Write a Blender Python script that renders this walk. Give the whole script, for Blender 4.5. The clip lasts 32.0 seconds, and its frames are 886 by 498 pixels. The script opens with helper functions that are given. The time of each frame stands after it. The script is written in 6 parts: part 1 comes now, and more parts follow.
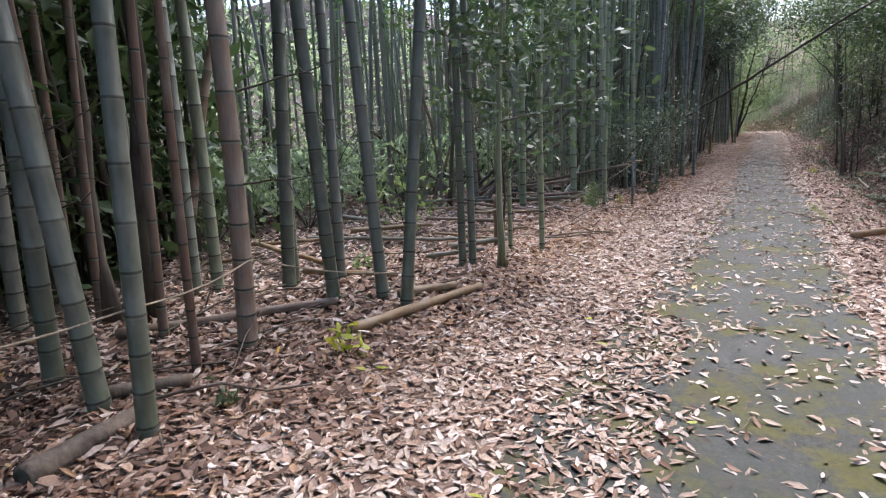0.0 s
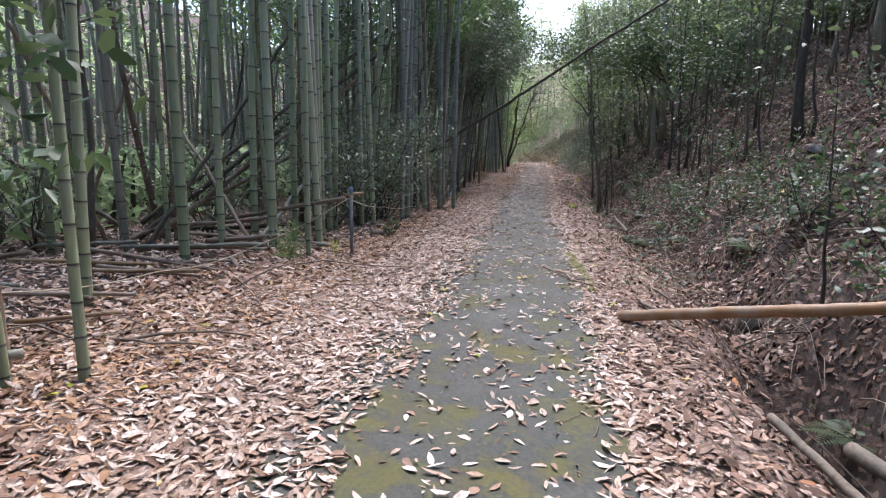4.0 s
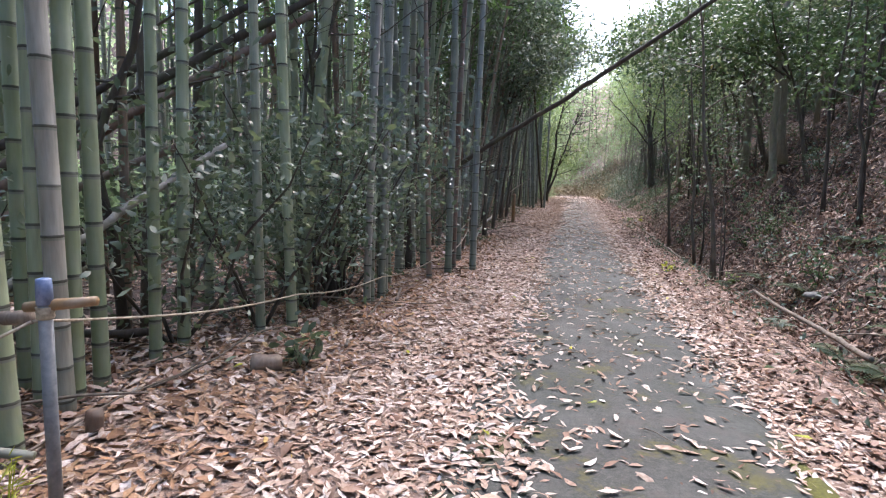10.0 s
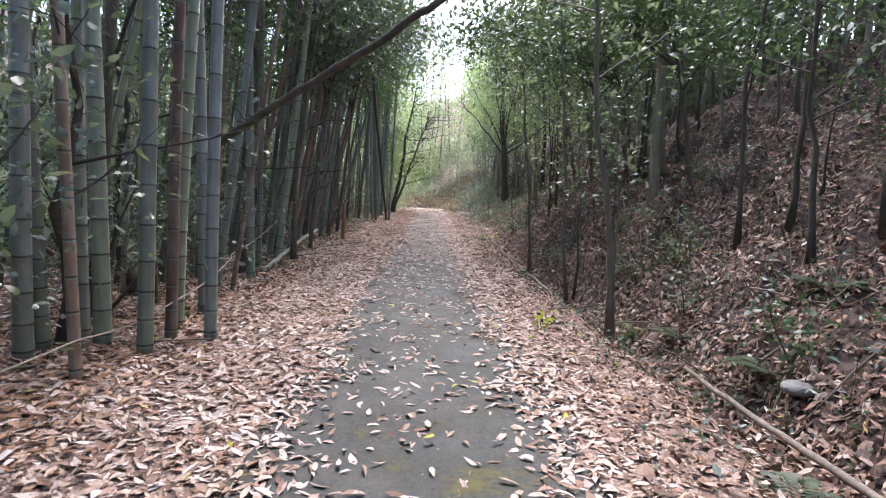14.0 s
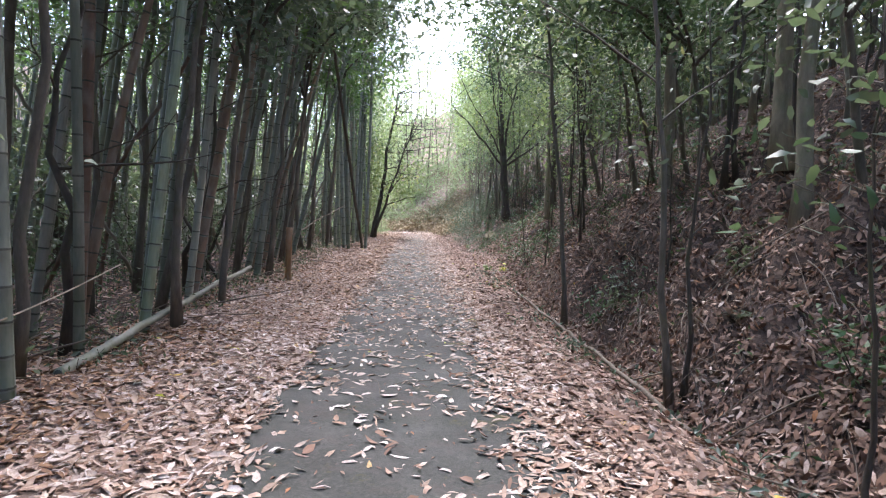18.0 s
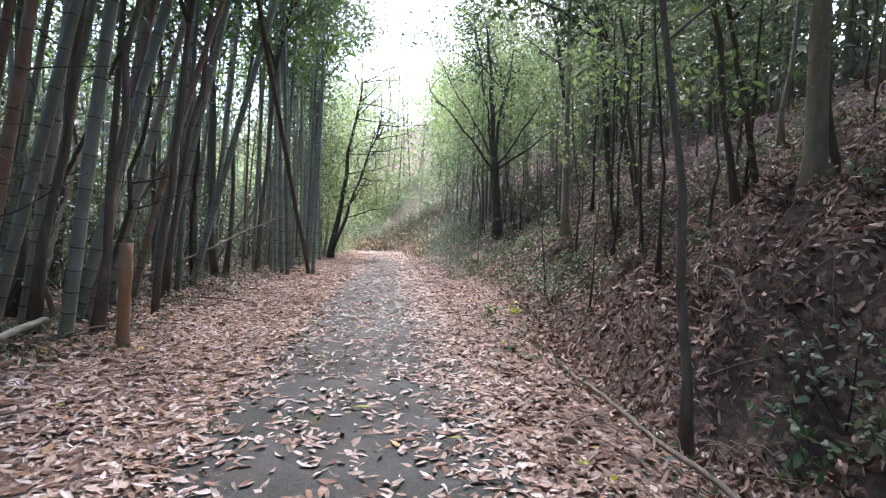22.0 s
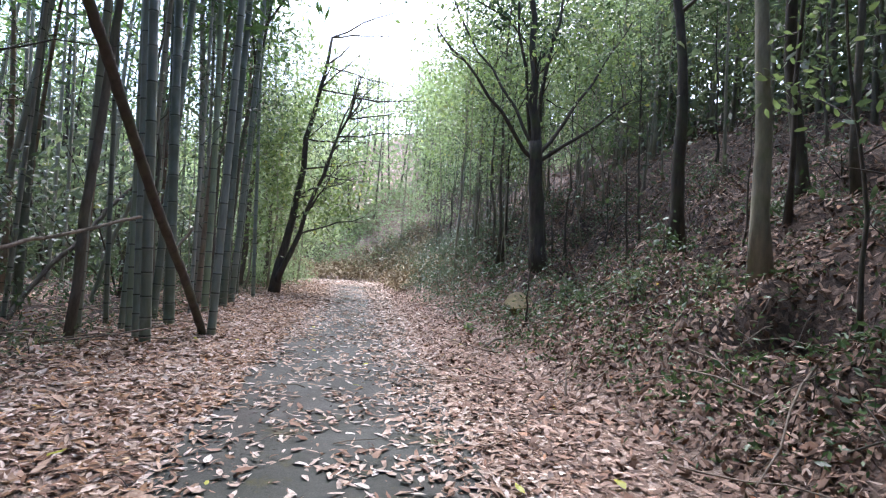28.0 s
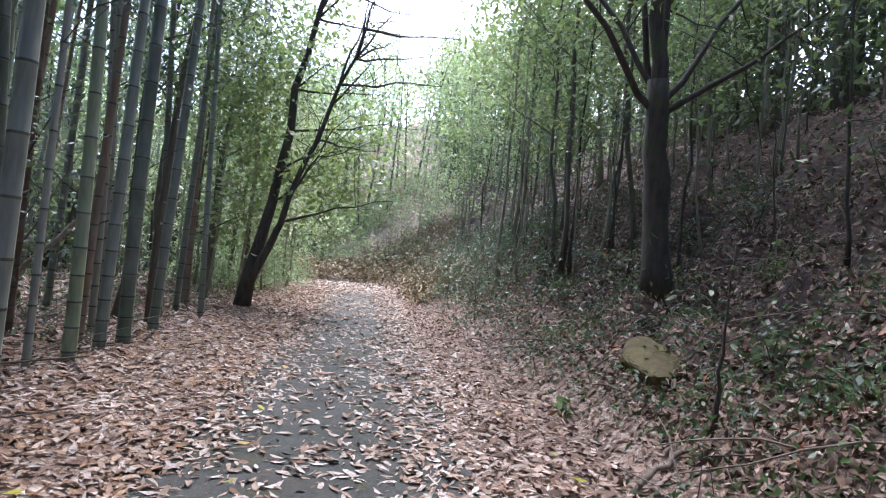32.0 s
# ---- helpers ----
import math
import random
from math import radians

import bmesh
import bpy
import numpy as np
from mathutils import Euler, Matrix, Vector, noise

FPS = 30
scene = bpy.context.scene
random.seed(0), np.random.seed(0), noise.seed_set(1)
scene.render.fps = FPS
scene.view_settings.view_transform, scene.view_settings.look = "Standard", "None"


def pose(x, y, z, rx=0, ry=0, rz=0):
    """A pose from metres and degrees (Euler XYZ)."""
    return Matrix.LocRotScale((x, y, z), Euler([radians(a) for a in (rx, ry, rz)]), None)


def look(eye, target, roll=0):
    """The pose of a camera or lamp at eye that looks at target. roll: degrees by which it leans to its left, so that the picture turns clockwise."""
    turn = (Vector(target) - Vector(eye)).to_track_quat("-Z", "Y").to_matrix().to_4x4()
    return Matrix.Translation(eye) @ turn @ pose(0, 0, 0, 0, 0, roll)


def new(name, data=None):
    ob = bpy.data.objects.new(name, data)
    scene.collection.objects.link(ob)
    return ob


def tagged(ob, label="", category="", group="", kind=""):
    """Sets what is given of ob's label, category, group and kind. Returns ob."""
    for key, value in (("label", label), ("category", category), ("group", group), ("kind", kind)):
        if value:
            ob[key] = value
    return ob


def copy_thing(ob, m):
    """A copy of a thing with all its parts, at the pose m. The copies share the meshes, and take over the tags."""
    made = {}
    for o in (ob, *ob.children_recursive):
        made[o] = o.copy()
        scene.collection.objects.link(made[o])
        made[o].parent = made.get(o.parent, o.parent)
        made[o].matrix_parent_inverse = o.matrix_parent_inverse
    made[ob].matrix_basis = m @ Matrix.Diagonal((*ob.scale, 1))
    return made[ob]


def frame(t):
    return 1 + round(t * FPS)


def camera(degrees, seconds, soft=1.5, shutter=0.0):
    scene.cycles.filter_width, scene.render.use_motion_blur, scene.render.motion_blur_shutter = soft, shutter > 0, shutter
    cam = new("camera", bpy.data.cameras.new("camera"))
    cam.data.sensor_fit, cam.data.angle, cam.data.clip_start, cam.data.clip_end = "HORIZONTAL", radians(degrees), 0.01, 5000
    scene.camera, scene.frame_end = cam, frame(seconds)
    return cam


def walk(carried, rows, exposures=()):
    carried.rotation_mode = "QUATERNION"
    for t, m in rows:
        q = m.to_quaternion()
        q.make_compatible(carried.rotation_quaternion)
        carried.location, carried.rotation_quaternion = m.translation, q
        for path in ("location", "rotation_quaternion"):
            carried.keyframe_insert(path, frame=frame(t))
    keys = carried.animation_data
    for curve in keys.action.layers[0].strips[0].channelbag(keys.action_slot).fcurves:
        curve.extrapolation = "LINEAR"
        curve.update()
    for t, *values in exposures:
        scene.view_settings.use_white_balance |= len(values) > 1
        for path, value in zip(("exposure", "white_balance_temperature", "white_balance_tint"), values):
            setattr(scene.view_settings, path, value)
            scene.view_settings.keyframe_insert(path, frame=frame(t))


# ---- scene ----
cam = camera(75.6, 32.0, 1.2)
PATH = [
    (0, (-0.003, -0.012, 1.836), (-1.028, 1.659, 1.435), -2.4),
    (0.5, (0.002, 0.577, 1.74), (-0.844, 2.347, 1.352), -1.8),
    (1, (0.011, 1.143, 1.705), (-0.77, 2.945, 1.329), -1.4),
    (1.5, (0.039, 1.712, 1.775), (-0.685, 3.539, 1.403), -1.0),
    (2, (0.163, 2.293, 1.786), (-0.464, 4.159, 1.432), -0.8),
    (2.5, (0.219, 2.844, 1.755), (-0.325, 4.737, 1.407), -0.4),
    (3, (0.251, 3.367, 1.728), (-0.185, 5.288, 1.382), 0.2),
    (3.5, (0.223, 3.947, 1.716), (-0.167, 5.879, 1.376), 0.4),
    (5.5, (0.023, 6.133, 1.701), (-0.346, 8.069, 1.363), 1.9),
    (6, (0.086, 6.719, 1.678), (-0.188, 8.672, 1.349), 2.0),
    (6.5, (0.06, 7.299, 1.631), (-0.156, 9.26, 1.304), 2.4),
    (7, (0.064, 7.844, 1.636), (-0.092, 9.811, 1.31), 2.7),
    (7.5, (0.0, 8.469, 1.644), (-0.133, 10.437, 1.317), 2.7),
    (8, (-0.215, 9.027, 1.656), (-0.368, 10.999, 1.36), 2.9),
    (8.5, (-0.35, 9.564, 1.631), (-0.57, 11.531, 1.346), 2.5),
    (9, (-0.573, 10.112, 1.583), (-0.914, 12.067, 1.335), 2.0),
    (9.5, (-0.766, 10.567, 1.592), (-1.202, 12.505, 1.361), 1.7),
    (10, (-0.832, 11.076, 1.565), (-1.326, 13.001, 1.336), 1.3),
    (10.5, (-0.876, 11.479, 1.533), (-1.398, 13.396, 1.299), 1.1),
    (11, (-0.938, 12.074, 1.509), (-1.423, 14.001, 1.279), 1.3),
    (11.5, (-0.888, 12.638, 1.524), (-1.277, 14.587, 1.301), 1.4),
    (12, (-0.858, 13.247, 1.535), (-1.139, 15.216, 1.322), 1.9),
    (12.5, (-0.771, 13.845, 1.519), (-0.915, 15.829, 1.312), 2.3),
    (13, (-0.763, 14.457, 1.499), (-0.849, 16.445, 1.298), 2.6),
    (13.5, (-0.694, 15.029, 1.491), (-0.727, 17.019, 1.298), 2.8),
    (14, (-0.626, 15.624, 1.484), (-0.63, 17.616, 1.31), 2.8),
    (14.5, (-0.608, 16.238, 1.499), (-0.61, 18.231, 1.331), 2.9),
    (16.5, (-0.567, 18.684, 1.477), (-0.552, 20.678, 1.33), 1.4),
    (17, (-0.67, 19.397, 1.487), (-0.664, 21.392, 1.354), 1.8),
    (17.5, (-0.602, 20.105, 1.457), (-0.585, 22.101, 1.345), 1.5),
    (18, (-0.672, 20.783, 1.43), (-0.642, 22.781, 1.337), 1.7),
    (18.5, (-0.63, 21.404, 1.406), (-0.572, 23.402, 1.325), 1.8),
    (19, (-0.65, 22.118, 1.384), (-0.573, 24.115, 1.305), 1.7),
    (19.5, (-0.71, 22.756, 1.403), (-0.626, 24.754, 1.338), 2.0),
    (20, (-0.686, 23.507, 1.389), (-0.586, 25.503, 1.325), 1.7),
    (20.5, (-0.749, 24.216, 1.398), (-0.651, 26.213, 1.344), 2.0),
    (21, (-0.706, 24.907, 1.364), (-0.586, 26.903, 1.321), 1.9),
    (21.5, (-0.755, 25.604, 1.346), (-0.632, 27.6, 1.305), 2.0),
    (22, (-0.735, 26.278, 1.358), (-0.604, 28.273, 1.336), 2.1),
    (22.5, (-0.741, 26.997, 1.329), (-0.592, 28.991, 1.319), 2.0),
    (23, (-0.749, 27.671, 1.343), (-0.561, 29.662, 1.336), 2.2),
    (23.5, (-0.829, 28.426, 1.353), (-0.598, 30.412, 1.36), 2.3),
    (24, (-0.937, 29.17, 1.394), (-0.718, 31.158, 1.44), 2.3),
    (24.5, (-0.959, 29.877, 1.368), (-0.74, 31.864, 1.424), 2.0),
    (25, (-1.082, 30.617, 1.387), (-0.872, 32.606, 1.44), 2.1),
    (25.5, (-1.07, 31.232, 1.426), (-0.86, 33.22, 1.474), 1.9),
    (27.5, (-1.071, 33.355, 1.474), (-0.837, 35.34, 1.547), 3.9),
    (28, (-1.013, 33.963, 1.477), (-0.791, 35.949, 1.549), 3.6),
    (28.5, (-1.149, 34.658, 1.533), (-0.949, 36.647, 1.591), 4.2),
    (29, (-1.094, 35.224, 1.55), (-0.906, 37.214, 1.595), 4.0),
    (29.5, (-1.149, 35.883, 1.57), (-0.971, 37.875, 1.598), 4.0),
    (30, (-1.147, 36.432, 1.622), (-0.976, 38.425, 1.649), 4.3),
    (30.5, (-1.1, 37.032, 1.658), (-0.9, 39.022, 1.692), 4.3),
    (31, (-1.111, 37.64, 1.671), (-0.913, 39.63, 1.712), 4.6),
    (31.5, (-1.03, 38.244, 1.694), (-0.833, 40.234, 1.742), 4.5),
    (32, (-1.084, 38.903, 1.697), (-0.901, 40.894, 1.754), 5.4),
]
walk(cam, [(t, look(eye, target, roll)) for t, eye, target, roll in PATH], [(0.0, 1.95, 6100, 16), (5.0, 2.02, 6080, 17), (9.0, 2.35, 6150, 18), (14.0, 2.62, 6180, 19), (20.0, 2.74, 6100, 19), (25.0, 2.56, 5980, 17), (32.0, 2.3, 5850, 16)])
# ---------------------------------------------------------------- light
world = bpy.data.worlds.new("overcast_sky")
scene.world = world
world.use_nodes = True
wn = world.node_tree
sky = wn.nodes.new("ShaderNodeTexSky")
sky.sky_type = "NISHITA"
sky.sun_disc = False
sky.sun_elevation = radians(52)
sky.sun_rotation = radians(20)
sky.air_density, sky.dust_density, sky.ozone_density = 1.0, 2.5, 1.5
wn.links.new(sky.outputs[0], wn.nodes["Background"].inputs[0])
wn.nodes["Background"].inputs[1].default_value = 0.15
sun_data = bpy.data.lights.new("sun", "SUN")
sun_data.energy, sun_data.angle, sun_data.color = 1.5, radians(40), (1.0, 0.985, 0.96)
sun = new("sun", sun_data)
sun.matrix_world = look((-8, 45, 60), (0, 20, 0))

# ---------------------------------------------------------------- the lie of the land
def lerp_table(v, xs, ys):
    return np.interp(v, xs, ys)


def road_x(y):
    """Middle of the paved strip at y."""
    return lerp_table(y, [-60, 6, 50, 56, 60, 64, 70, 110], [-0.2, -0.3, -1.62, -1.85, -2.1, -3.2, -7.5, -40.0])


def road_z(y):
    return lerp_table(y, [-60, 28, 50, 57, 66, 90, 300], [0, 0, 0.48, 0.62, 0.62, 0.6, 0.6])


def bank_slope(y):
    return lerp_table(y, [-40, 4, 10, 14, 23, 26, 30, 36, 40, 46, 52, 60, 80], [0.5, 0.56, 0.68, 0.76, 0.76, 0.70, 0.68, 0.68, 0.58, 0.56, 0.62, 0.66, 0.5])


def bank_foot(y):
    """Distance from the lane's middle at which the bank begins to rise."""
    return lerp_table(y, [-40, 10, 22, 28, 31, 36, 40, 50, 56, 80], [3.0, 2.95, 2.9, 2.95, 2.7, 2.75, 2.2, 2.1, 1.6, 1.6])


def smooth(a, b, v):
    t = np.clip((v - a) / (b - a), 0, 1)
    return t * t * (3 - 2 * t)


WAVES = [(0.31, 0.22, 0.4, 0.10), (0.9, -0.7, 1.9, 0.05), (-1.6, 1.3, 0.7, 0.035), (2.9, 2.3, 3.0, 0.02), (4.7, -3.9, 5.0, 0.012)]


def rough(x, y):
    return sum(a * np.sin(u * x + v * y + p) for u, v, p, a in WAVES)


CLODS = [(math.cos(k * 2.4) * w, math.sin(k * 2.4) * w, k * 1.7, 0.34 / w) for k, w in enumerate((2.3, 2.9, 3.7, 4.6, 5.9, 7.3, 8.8))]


def clods(x, y):
    """Uneven lumps and hollows of an eroded bank."""
    n = sum(a * np.sin(u * x + v * y + p + 1.3 * np.sin(0.7 * x - 0.9 * y + p)) for u, v, p, a in CLODS)
    return 1.2 * np.abs(n) - 0.16


SCOOPS = ((2.4, 30.5, 0.5, 0.8, 0.6), (2.3, 9.3, 0.5, 1.0, 0.42), (2.35, 7.2, 0.55, 1.0, 0.42), (2.9, 10.9, 0.4, 0.5, 0.35), (2.4, 5.0, 0.45, 0.9, 0.35), (2.75, 29.9, 0.45, 1.0, 0.5), (2.0, 31.0, 0.3, 0.4, 0.42), (2.25, 30.1, 0.3, 0.35, 0.35), (2.05, 29.0, 0.35, 0.4, 0.4), (5.0, 23.0, 0.5, 0.9, 0.5), (2.45, 11.7, 0.4, 0.4, 0.4), (2.8, 38.6, 0.4, 0.5, 0.45), (2.9, 52.0, 0.5, 0.9, 0.5), (3.1, 44.7, 0.5, 0.7, 0.45), (4.2, 27.0, 0.5, 0.8, 0.45), (4.4, 36.5, 0.5, 0.8, 0.4), (3.8, 41.6, 0.4, 0.9, 0.4), (3.2, 33.6, 0.4, 0.6, 0.4), (3.4, 20.5, 0.4, 0.6, 0.35), (4.4, 48.6, 0.5, 0.8, 0.4))


def scoops(x, y):
    """Depth of the washed-out hollows in the bank."""
    return sum(d * np.exp(-(((x - a) / u) ** 2 + ((y - c) / w) ** 2) ** 2) for a, c, u, w, d in SCOOPS)


def land(x, y):
    """Height of the ground at x, y (numbers or arrays)."""
    x, y = np.asarray(x, float), np.asarray(y, float)
    s = x - road_x(y)
    z = road_z(y)
    cut = smooth(24, 27, y) * smooth(36, 33, y)
    hollow = smooth(4, 6, y) * smooth(11, 9, y)
    ditch = (smooth(2, 6, y) - smooth(32, 37, y)) * -(0.32 + 0.14 * cut + 0.25 * hollow) * np.exp(-((s - 2.6) / 0.42) ** 2) + 0.18 * cut * smooth(2.85, 3.2, s)
    up = np.maximum(s - bank_foot(y), 0)
    rise = bank_slope(y) * np.where(up < 9, up, 9 + (up - 9) * 0.7)
    rise = np.minimum(rise, 11 + 0.04 * up)
    shelf = 0.16 * np.sin(1.3 * s + 0.5 * y) * smooth(3.2, 5, s)
    off = smooth(1.4, 3.4, np.abs(s))
    left = -0.05 * np.maximum(-s - 3.2, 0) * smooth(-40, 0, -np.abs(s)) + 0.06 * smooth(1.2, 2.6, -s)
    far_bank = (0.45 * smooth(63.2, 65, y) + 0.6 * smooth(65, 72, y) + 3.0 * smooth(72, 95, y)) * smooth(-7 - 0.5 * np.maximum(y - 63, 0), -4.5 - 0.5 * np.maximum(y - 63, 0), x)
    # Ridge added to the west to screen off low sky light and the horizon.
    west_screen = (15 - 9 * smooth(0, 8, y) * smooth(44, 34, y)) * smooth(-19, -38, x) + 5.0 * smooth(-12, -34, y) * smooth(-1.5, -6, s)
    return z - scoops(x, y) + west_screen + ditch + rise + shelf + left * (s < 0) + rough(x, y) * off * (0.35 + 0.65 * smooth(2.5, 5, np.abs(s))) + far_bank + clods(x, y) * smooth(2.7, 3.6, s) * smooth(3, 8, y) * smooth(14, 9, s) * (1 + 0.8 * cut)


# ---------------------------------------------------------------- mesh helpers
def tri_mesh(name, verts, tris, material, soft_shade=False):
    verts, tris = np.asarray(verts, np.float32), np.asarray(tris, np.int32)
    me = bpy.data.meshes.new(name)
    me.vertices.add(len(verts))
    me.vertices.foreach_set("co", verts.ravel())
    me.loops.add(tris.size)
    me.loops.foreach_set("vertex_index", tris.ravel())
    me.polygons.add(len(tris))
    me.polygons.foreach_set("loop_start", np.arange(0, tris.size, 3, dtype=np.int32))
    if soft_shade:
        me.polygons.foreach_set("use_smooth", np.ones(len(tris), bool))
    for m in material if isinstance(material, (list, tuple)) else [material]:
        me.materials.append(m)
    me.update(calc_edges=True)
    me.validate()
    return me


def join(pieces):
    verts, tris, n = [], [], 0
    for v, f in pieces:
        verts.append(np.asarray(v, float).reshape(-1, 3))
        tris.append(np.asarray(f, int).reshape(-1, 3) + n)
        n += len(verts[-1])
    return np.concatenate(verts), np.concatenate(tris)


def tube(points, radii, sides=8, caps=True, wobble=0.0, rng=None):
    """A round bar along points, thick as radii say."""
    p = np.asarray(points, float)
    r = np.broadcast_to(np.asarray(radii, float), (len(p),))
    d = np.gradient(p, axis=0)
    d /= np.linalg.norm(d, axis=1)[:, None] + 1e-9
    ref = np.array([0.0, 0.0, 1.0]) if abs(d[0][2]) < 0.9 else np.array([1.0, 0.0, 0.0])
    a = np.cross(d, ref)
    a /= np.linalg.norm(a, axis=1)[:, None] + 1e-9
    b = np.cross(d, a)
    w = np.arange(sides) * 2 * math.pi / sides
    rr = r[:, None] * np.ones(sides)
    if wobble and rng is not None:
        rr = rr * (1 + wobble * rng.uniform(-1, 1, (len(p), sides)))
    v = p[:, None, :] + rr[:, :, None] * (np.cos(w)[None, :, None] * a[:, None, :] + np.sin(w)[None, :, None] * b[:, None, :])
    v = v.reshape(-1, 3)
    i = np.arange(len(p) - 1)[:, None] * sides
    j = np.arange(sides)[None, :]
    k = (j + 1) % sides
    q = np.stack([i + j, i + k, i + sides + k, i + sides + j], -1).reshape(-1, 4)
    f = np.concatenate([q[:, [0, 2, 1]], q[:, [0, 3, 2]]])
    if caps:
        n = len(v)
        v = np.concatenate([v, p[:1], p[-1:]])
        f = np.concatenate([f, np.stack([np.full(sides, n), j[0], k[0]], 1),
                            np.stack([np.full(sides, n + 1), (len(p) - 1) * sides + k[0], (len(p) - 1) * sides + j[0]], 1)])
    return v, f


def bend(p0, p1, rng, steps=8, sway=0.05, sag=0.0):
    """Points of an uneven line from p0 to p1."""
    p0, p1 = np.asarray(p0, float), np.asarray(p1, float)
    t = np.linspace(0, 1, steps)
    line = p0 + (p1 - p0) * t[:, None]
    size = np.linalg.norm(p1 - p0)
    off = np.cumsum(rng.normal(0, 1, (steps, 3)), 0)
    off -= off[0] + (off[-1] - off[0]) * t[:, None]
    line += off * sway * size / steps ** 0.5 * 0.35
    line[:, 2] -= sag * 4 * t * (1 - t)
    return line


def unit(v):
    return v / (np.linalg.norm(v, axis=-1, keepdims=True) + 1e-9)


def leaves(centres, length, width, rng, flat=0.5, normal=None, fine=False, curl=0.25):
    """Many leaves round the centres; flat 1 lies level (or along normal), 0 turns any way."""
    c = np.asarray(centres, float)
    n = len(c)
    up = np.tile([0.0, 0.0, 1.0], (n, 1)) if normal is None else normal
    nrm = unit(up * flat + rng.normal(0, 1, (n, 3)) * (1 - flat) * 0.8 + 1e-6)
    along = unit(np.cross(nrm, rng.normal(0, 1, (n, 3))))
    side = np.cross(nrm, along)
    L = rng.uniform(*length, n)[:, None]
    W = L * rng.uniform(*width, n)[:, None]
    bow = L * rng.uniform(-curl, curl, n)[:, None]
    fold = W * rng.uniform(0.0, 0.45 if flat < 0.6 else 0.32, n)[:, None]
    if fine == 1:
        skew = L * rng.uniform(-0.14, 0.14, n)[:, None]
        base, tip = c - along * L * 0.5 + nrm * bow * 0.5, c + along * L * 0.5 + nrm * bow * rng.uniform(-0.6, 1.2, n)[:, None] + side * skew
        m1, m2 = c - along * L * rng.uniform(0.16, 0.3, n)[:, None], c + along * L * rng.uniform(0.1, 0.26, n)[:, None] + side * skew * 0.3
        w1, w2 = W * rng.uniform(0.36, 0.54, n)[:, None], W * rng.uniform(0.36, 0.54, n)[:, None]
        l1, r1 = m1 - side * w1 + nrm * fold, m1 + side * w1
        l2, r2 = m2 - side * w2 + nrm * fold * 0.4, m2 + side * w2 + nrm * fold * 0.8
        v = np.stack([base, l1, l2, tip, r2, r1], 1).reshape(-1, 3)
        t = np.array([[0, 5, 1], [1, 5, 4], [1, 4, 2], [2, 4, 3]])
        f = (np.arange(n)[:, None, None] * 6 + t[None]).reshape(-1, 3)
    elif fine:
        skew = L * rng.uniform(-0.1, 0.1, n)[:, None]
        base, tip = c - along * L * 0.5 - nrm * bow * 0.5, c + along * L * 0.5 - nrm * bow * 0.7 + side * skew
        m1, m2 = c - along * L * 0.17 + side * skew * 0.2, c + along * L * 0.2 + side * skew * 0.4
        l1, r1 = m1 - side * W * 0.5 + nrm * fold, m1 + side * W * 0.5 + nrm * fold
        l2, r2 = m2 - side * W * 0.4 + nrm * fold - nrm * bow * 0.1, m2 + side * W * 0.4 + nrm * fold * 0.6 - nrm * bow * 0.1
        v = np.stack([base, l1, l2, tip, r2, r1, m1, m2], 1).reshape(-1, 3)
        t = np.array([[0, 6, 1], [1, 6, 7], [1, 7, 2], [2, 7, 3], [0, 5, 6], [5, 4, 7], [5, 7, 6], [4, 3, 7]])
        f = (np.arange(n)[:, None, None] * 8 + t[None]).reshape(-1, 3)
    else:
        base, tip = c - along * L * 0.5, c + along * L * 0.5 - nrm * bow
        l, r = c - side * W * 0.5 + nrm * fold, c + side * W * 0.5 + nrm * fold
        v = np.stack([base, l, tip, r], 1).reshape(-1, 3)
        t = np.array([[0, 2, 1], [0, 3, 2]])
        f = (np.arange(n)[:, None, None] * 4 + t[None]).reshape(-1, 3)
    return v, f


def empty(name, x, y, z, label, category, group=""):
    ob = new(name)
    ob.empty_display_size = 0.1
    ob.location = (x, y, z)
    return tagged(ob, label, category, group)


def under(name, mesh, parent, label=""):
    """One mesh as a part of its thing."""
    ob = new(name, mesh)
    ob.parent = parent
    return tagged(ob, label) if label else ob


# ---------------------------------------------------------------- materials
def mat(name):
    m = bpy.data.materials.new(name)
    m.use_nodes = True
    nt = m.node_tree
    return m, nt, nt.nodes["Principled BSDF"]


def node(nt, kind, **values):
    n = nt.nodes.new("ShaderNode" + kind)
    for key, value in values.items():
        n.inputs[key.replace("_", " ")].default_value = value
    return n


def ramp(nt, source, stops):
    n = nt.nodes.new("ShaderNodeValToRGB")
    while len(n.color_ramp.elements) < len(stops):
        n.color_ramp.elements.new(0.5)
    for e, (at, colour) in zip(n.color_ramp.elements, stops):
        e.position, e.color = at, (*colour, 1)
    nt.links.new(source, n.inputs[0])
    return n.outputs[0]


def mix(nt, factor, a, b, kind="MIX"):
    n = nt.nodes.new("ShaderNodeMix")
    n.data_type, n.blend_type = "RGBA", kind
    for socket, value in ((n.inputs[0], factor), (n.inputs[6], a), (n.inputs[7], b)):
        if hasattr(value, "is_output"):
            nt.links.new(value, socket)
        else:
            socket.default_value = value if isinstance(value, (int, float)) else (*value, 1)
    return n.outputs[2]


def place(nt, scale=(1, 1, 1)):
    c, m = nt.nodes.new("ShaderNodeTexCoord"), nt.nodes.new("ShaderNodeMapping")
    m.inputs["Scale"].default_value = scale
    nt.links.new(c.outputs["Object"], m.inputs[0])
    return m.outputs[0]


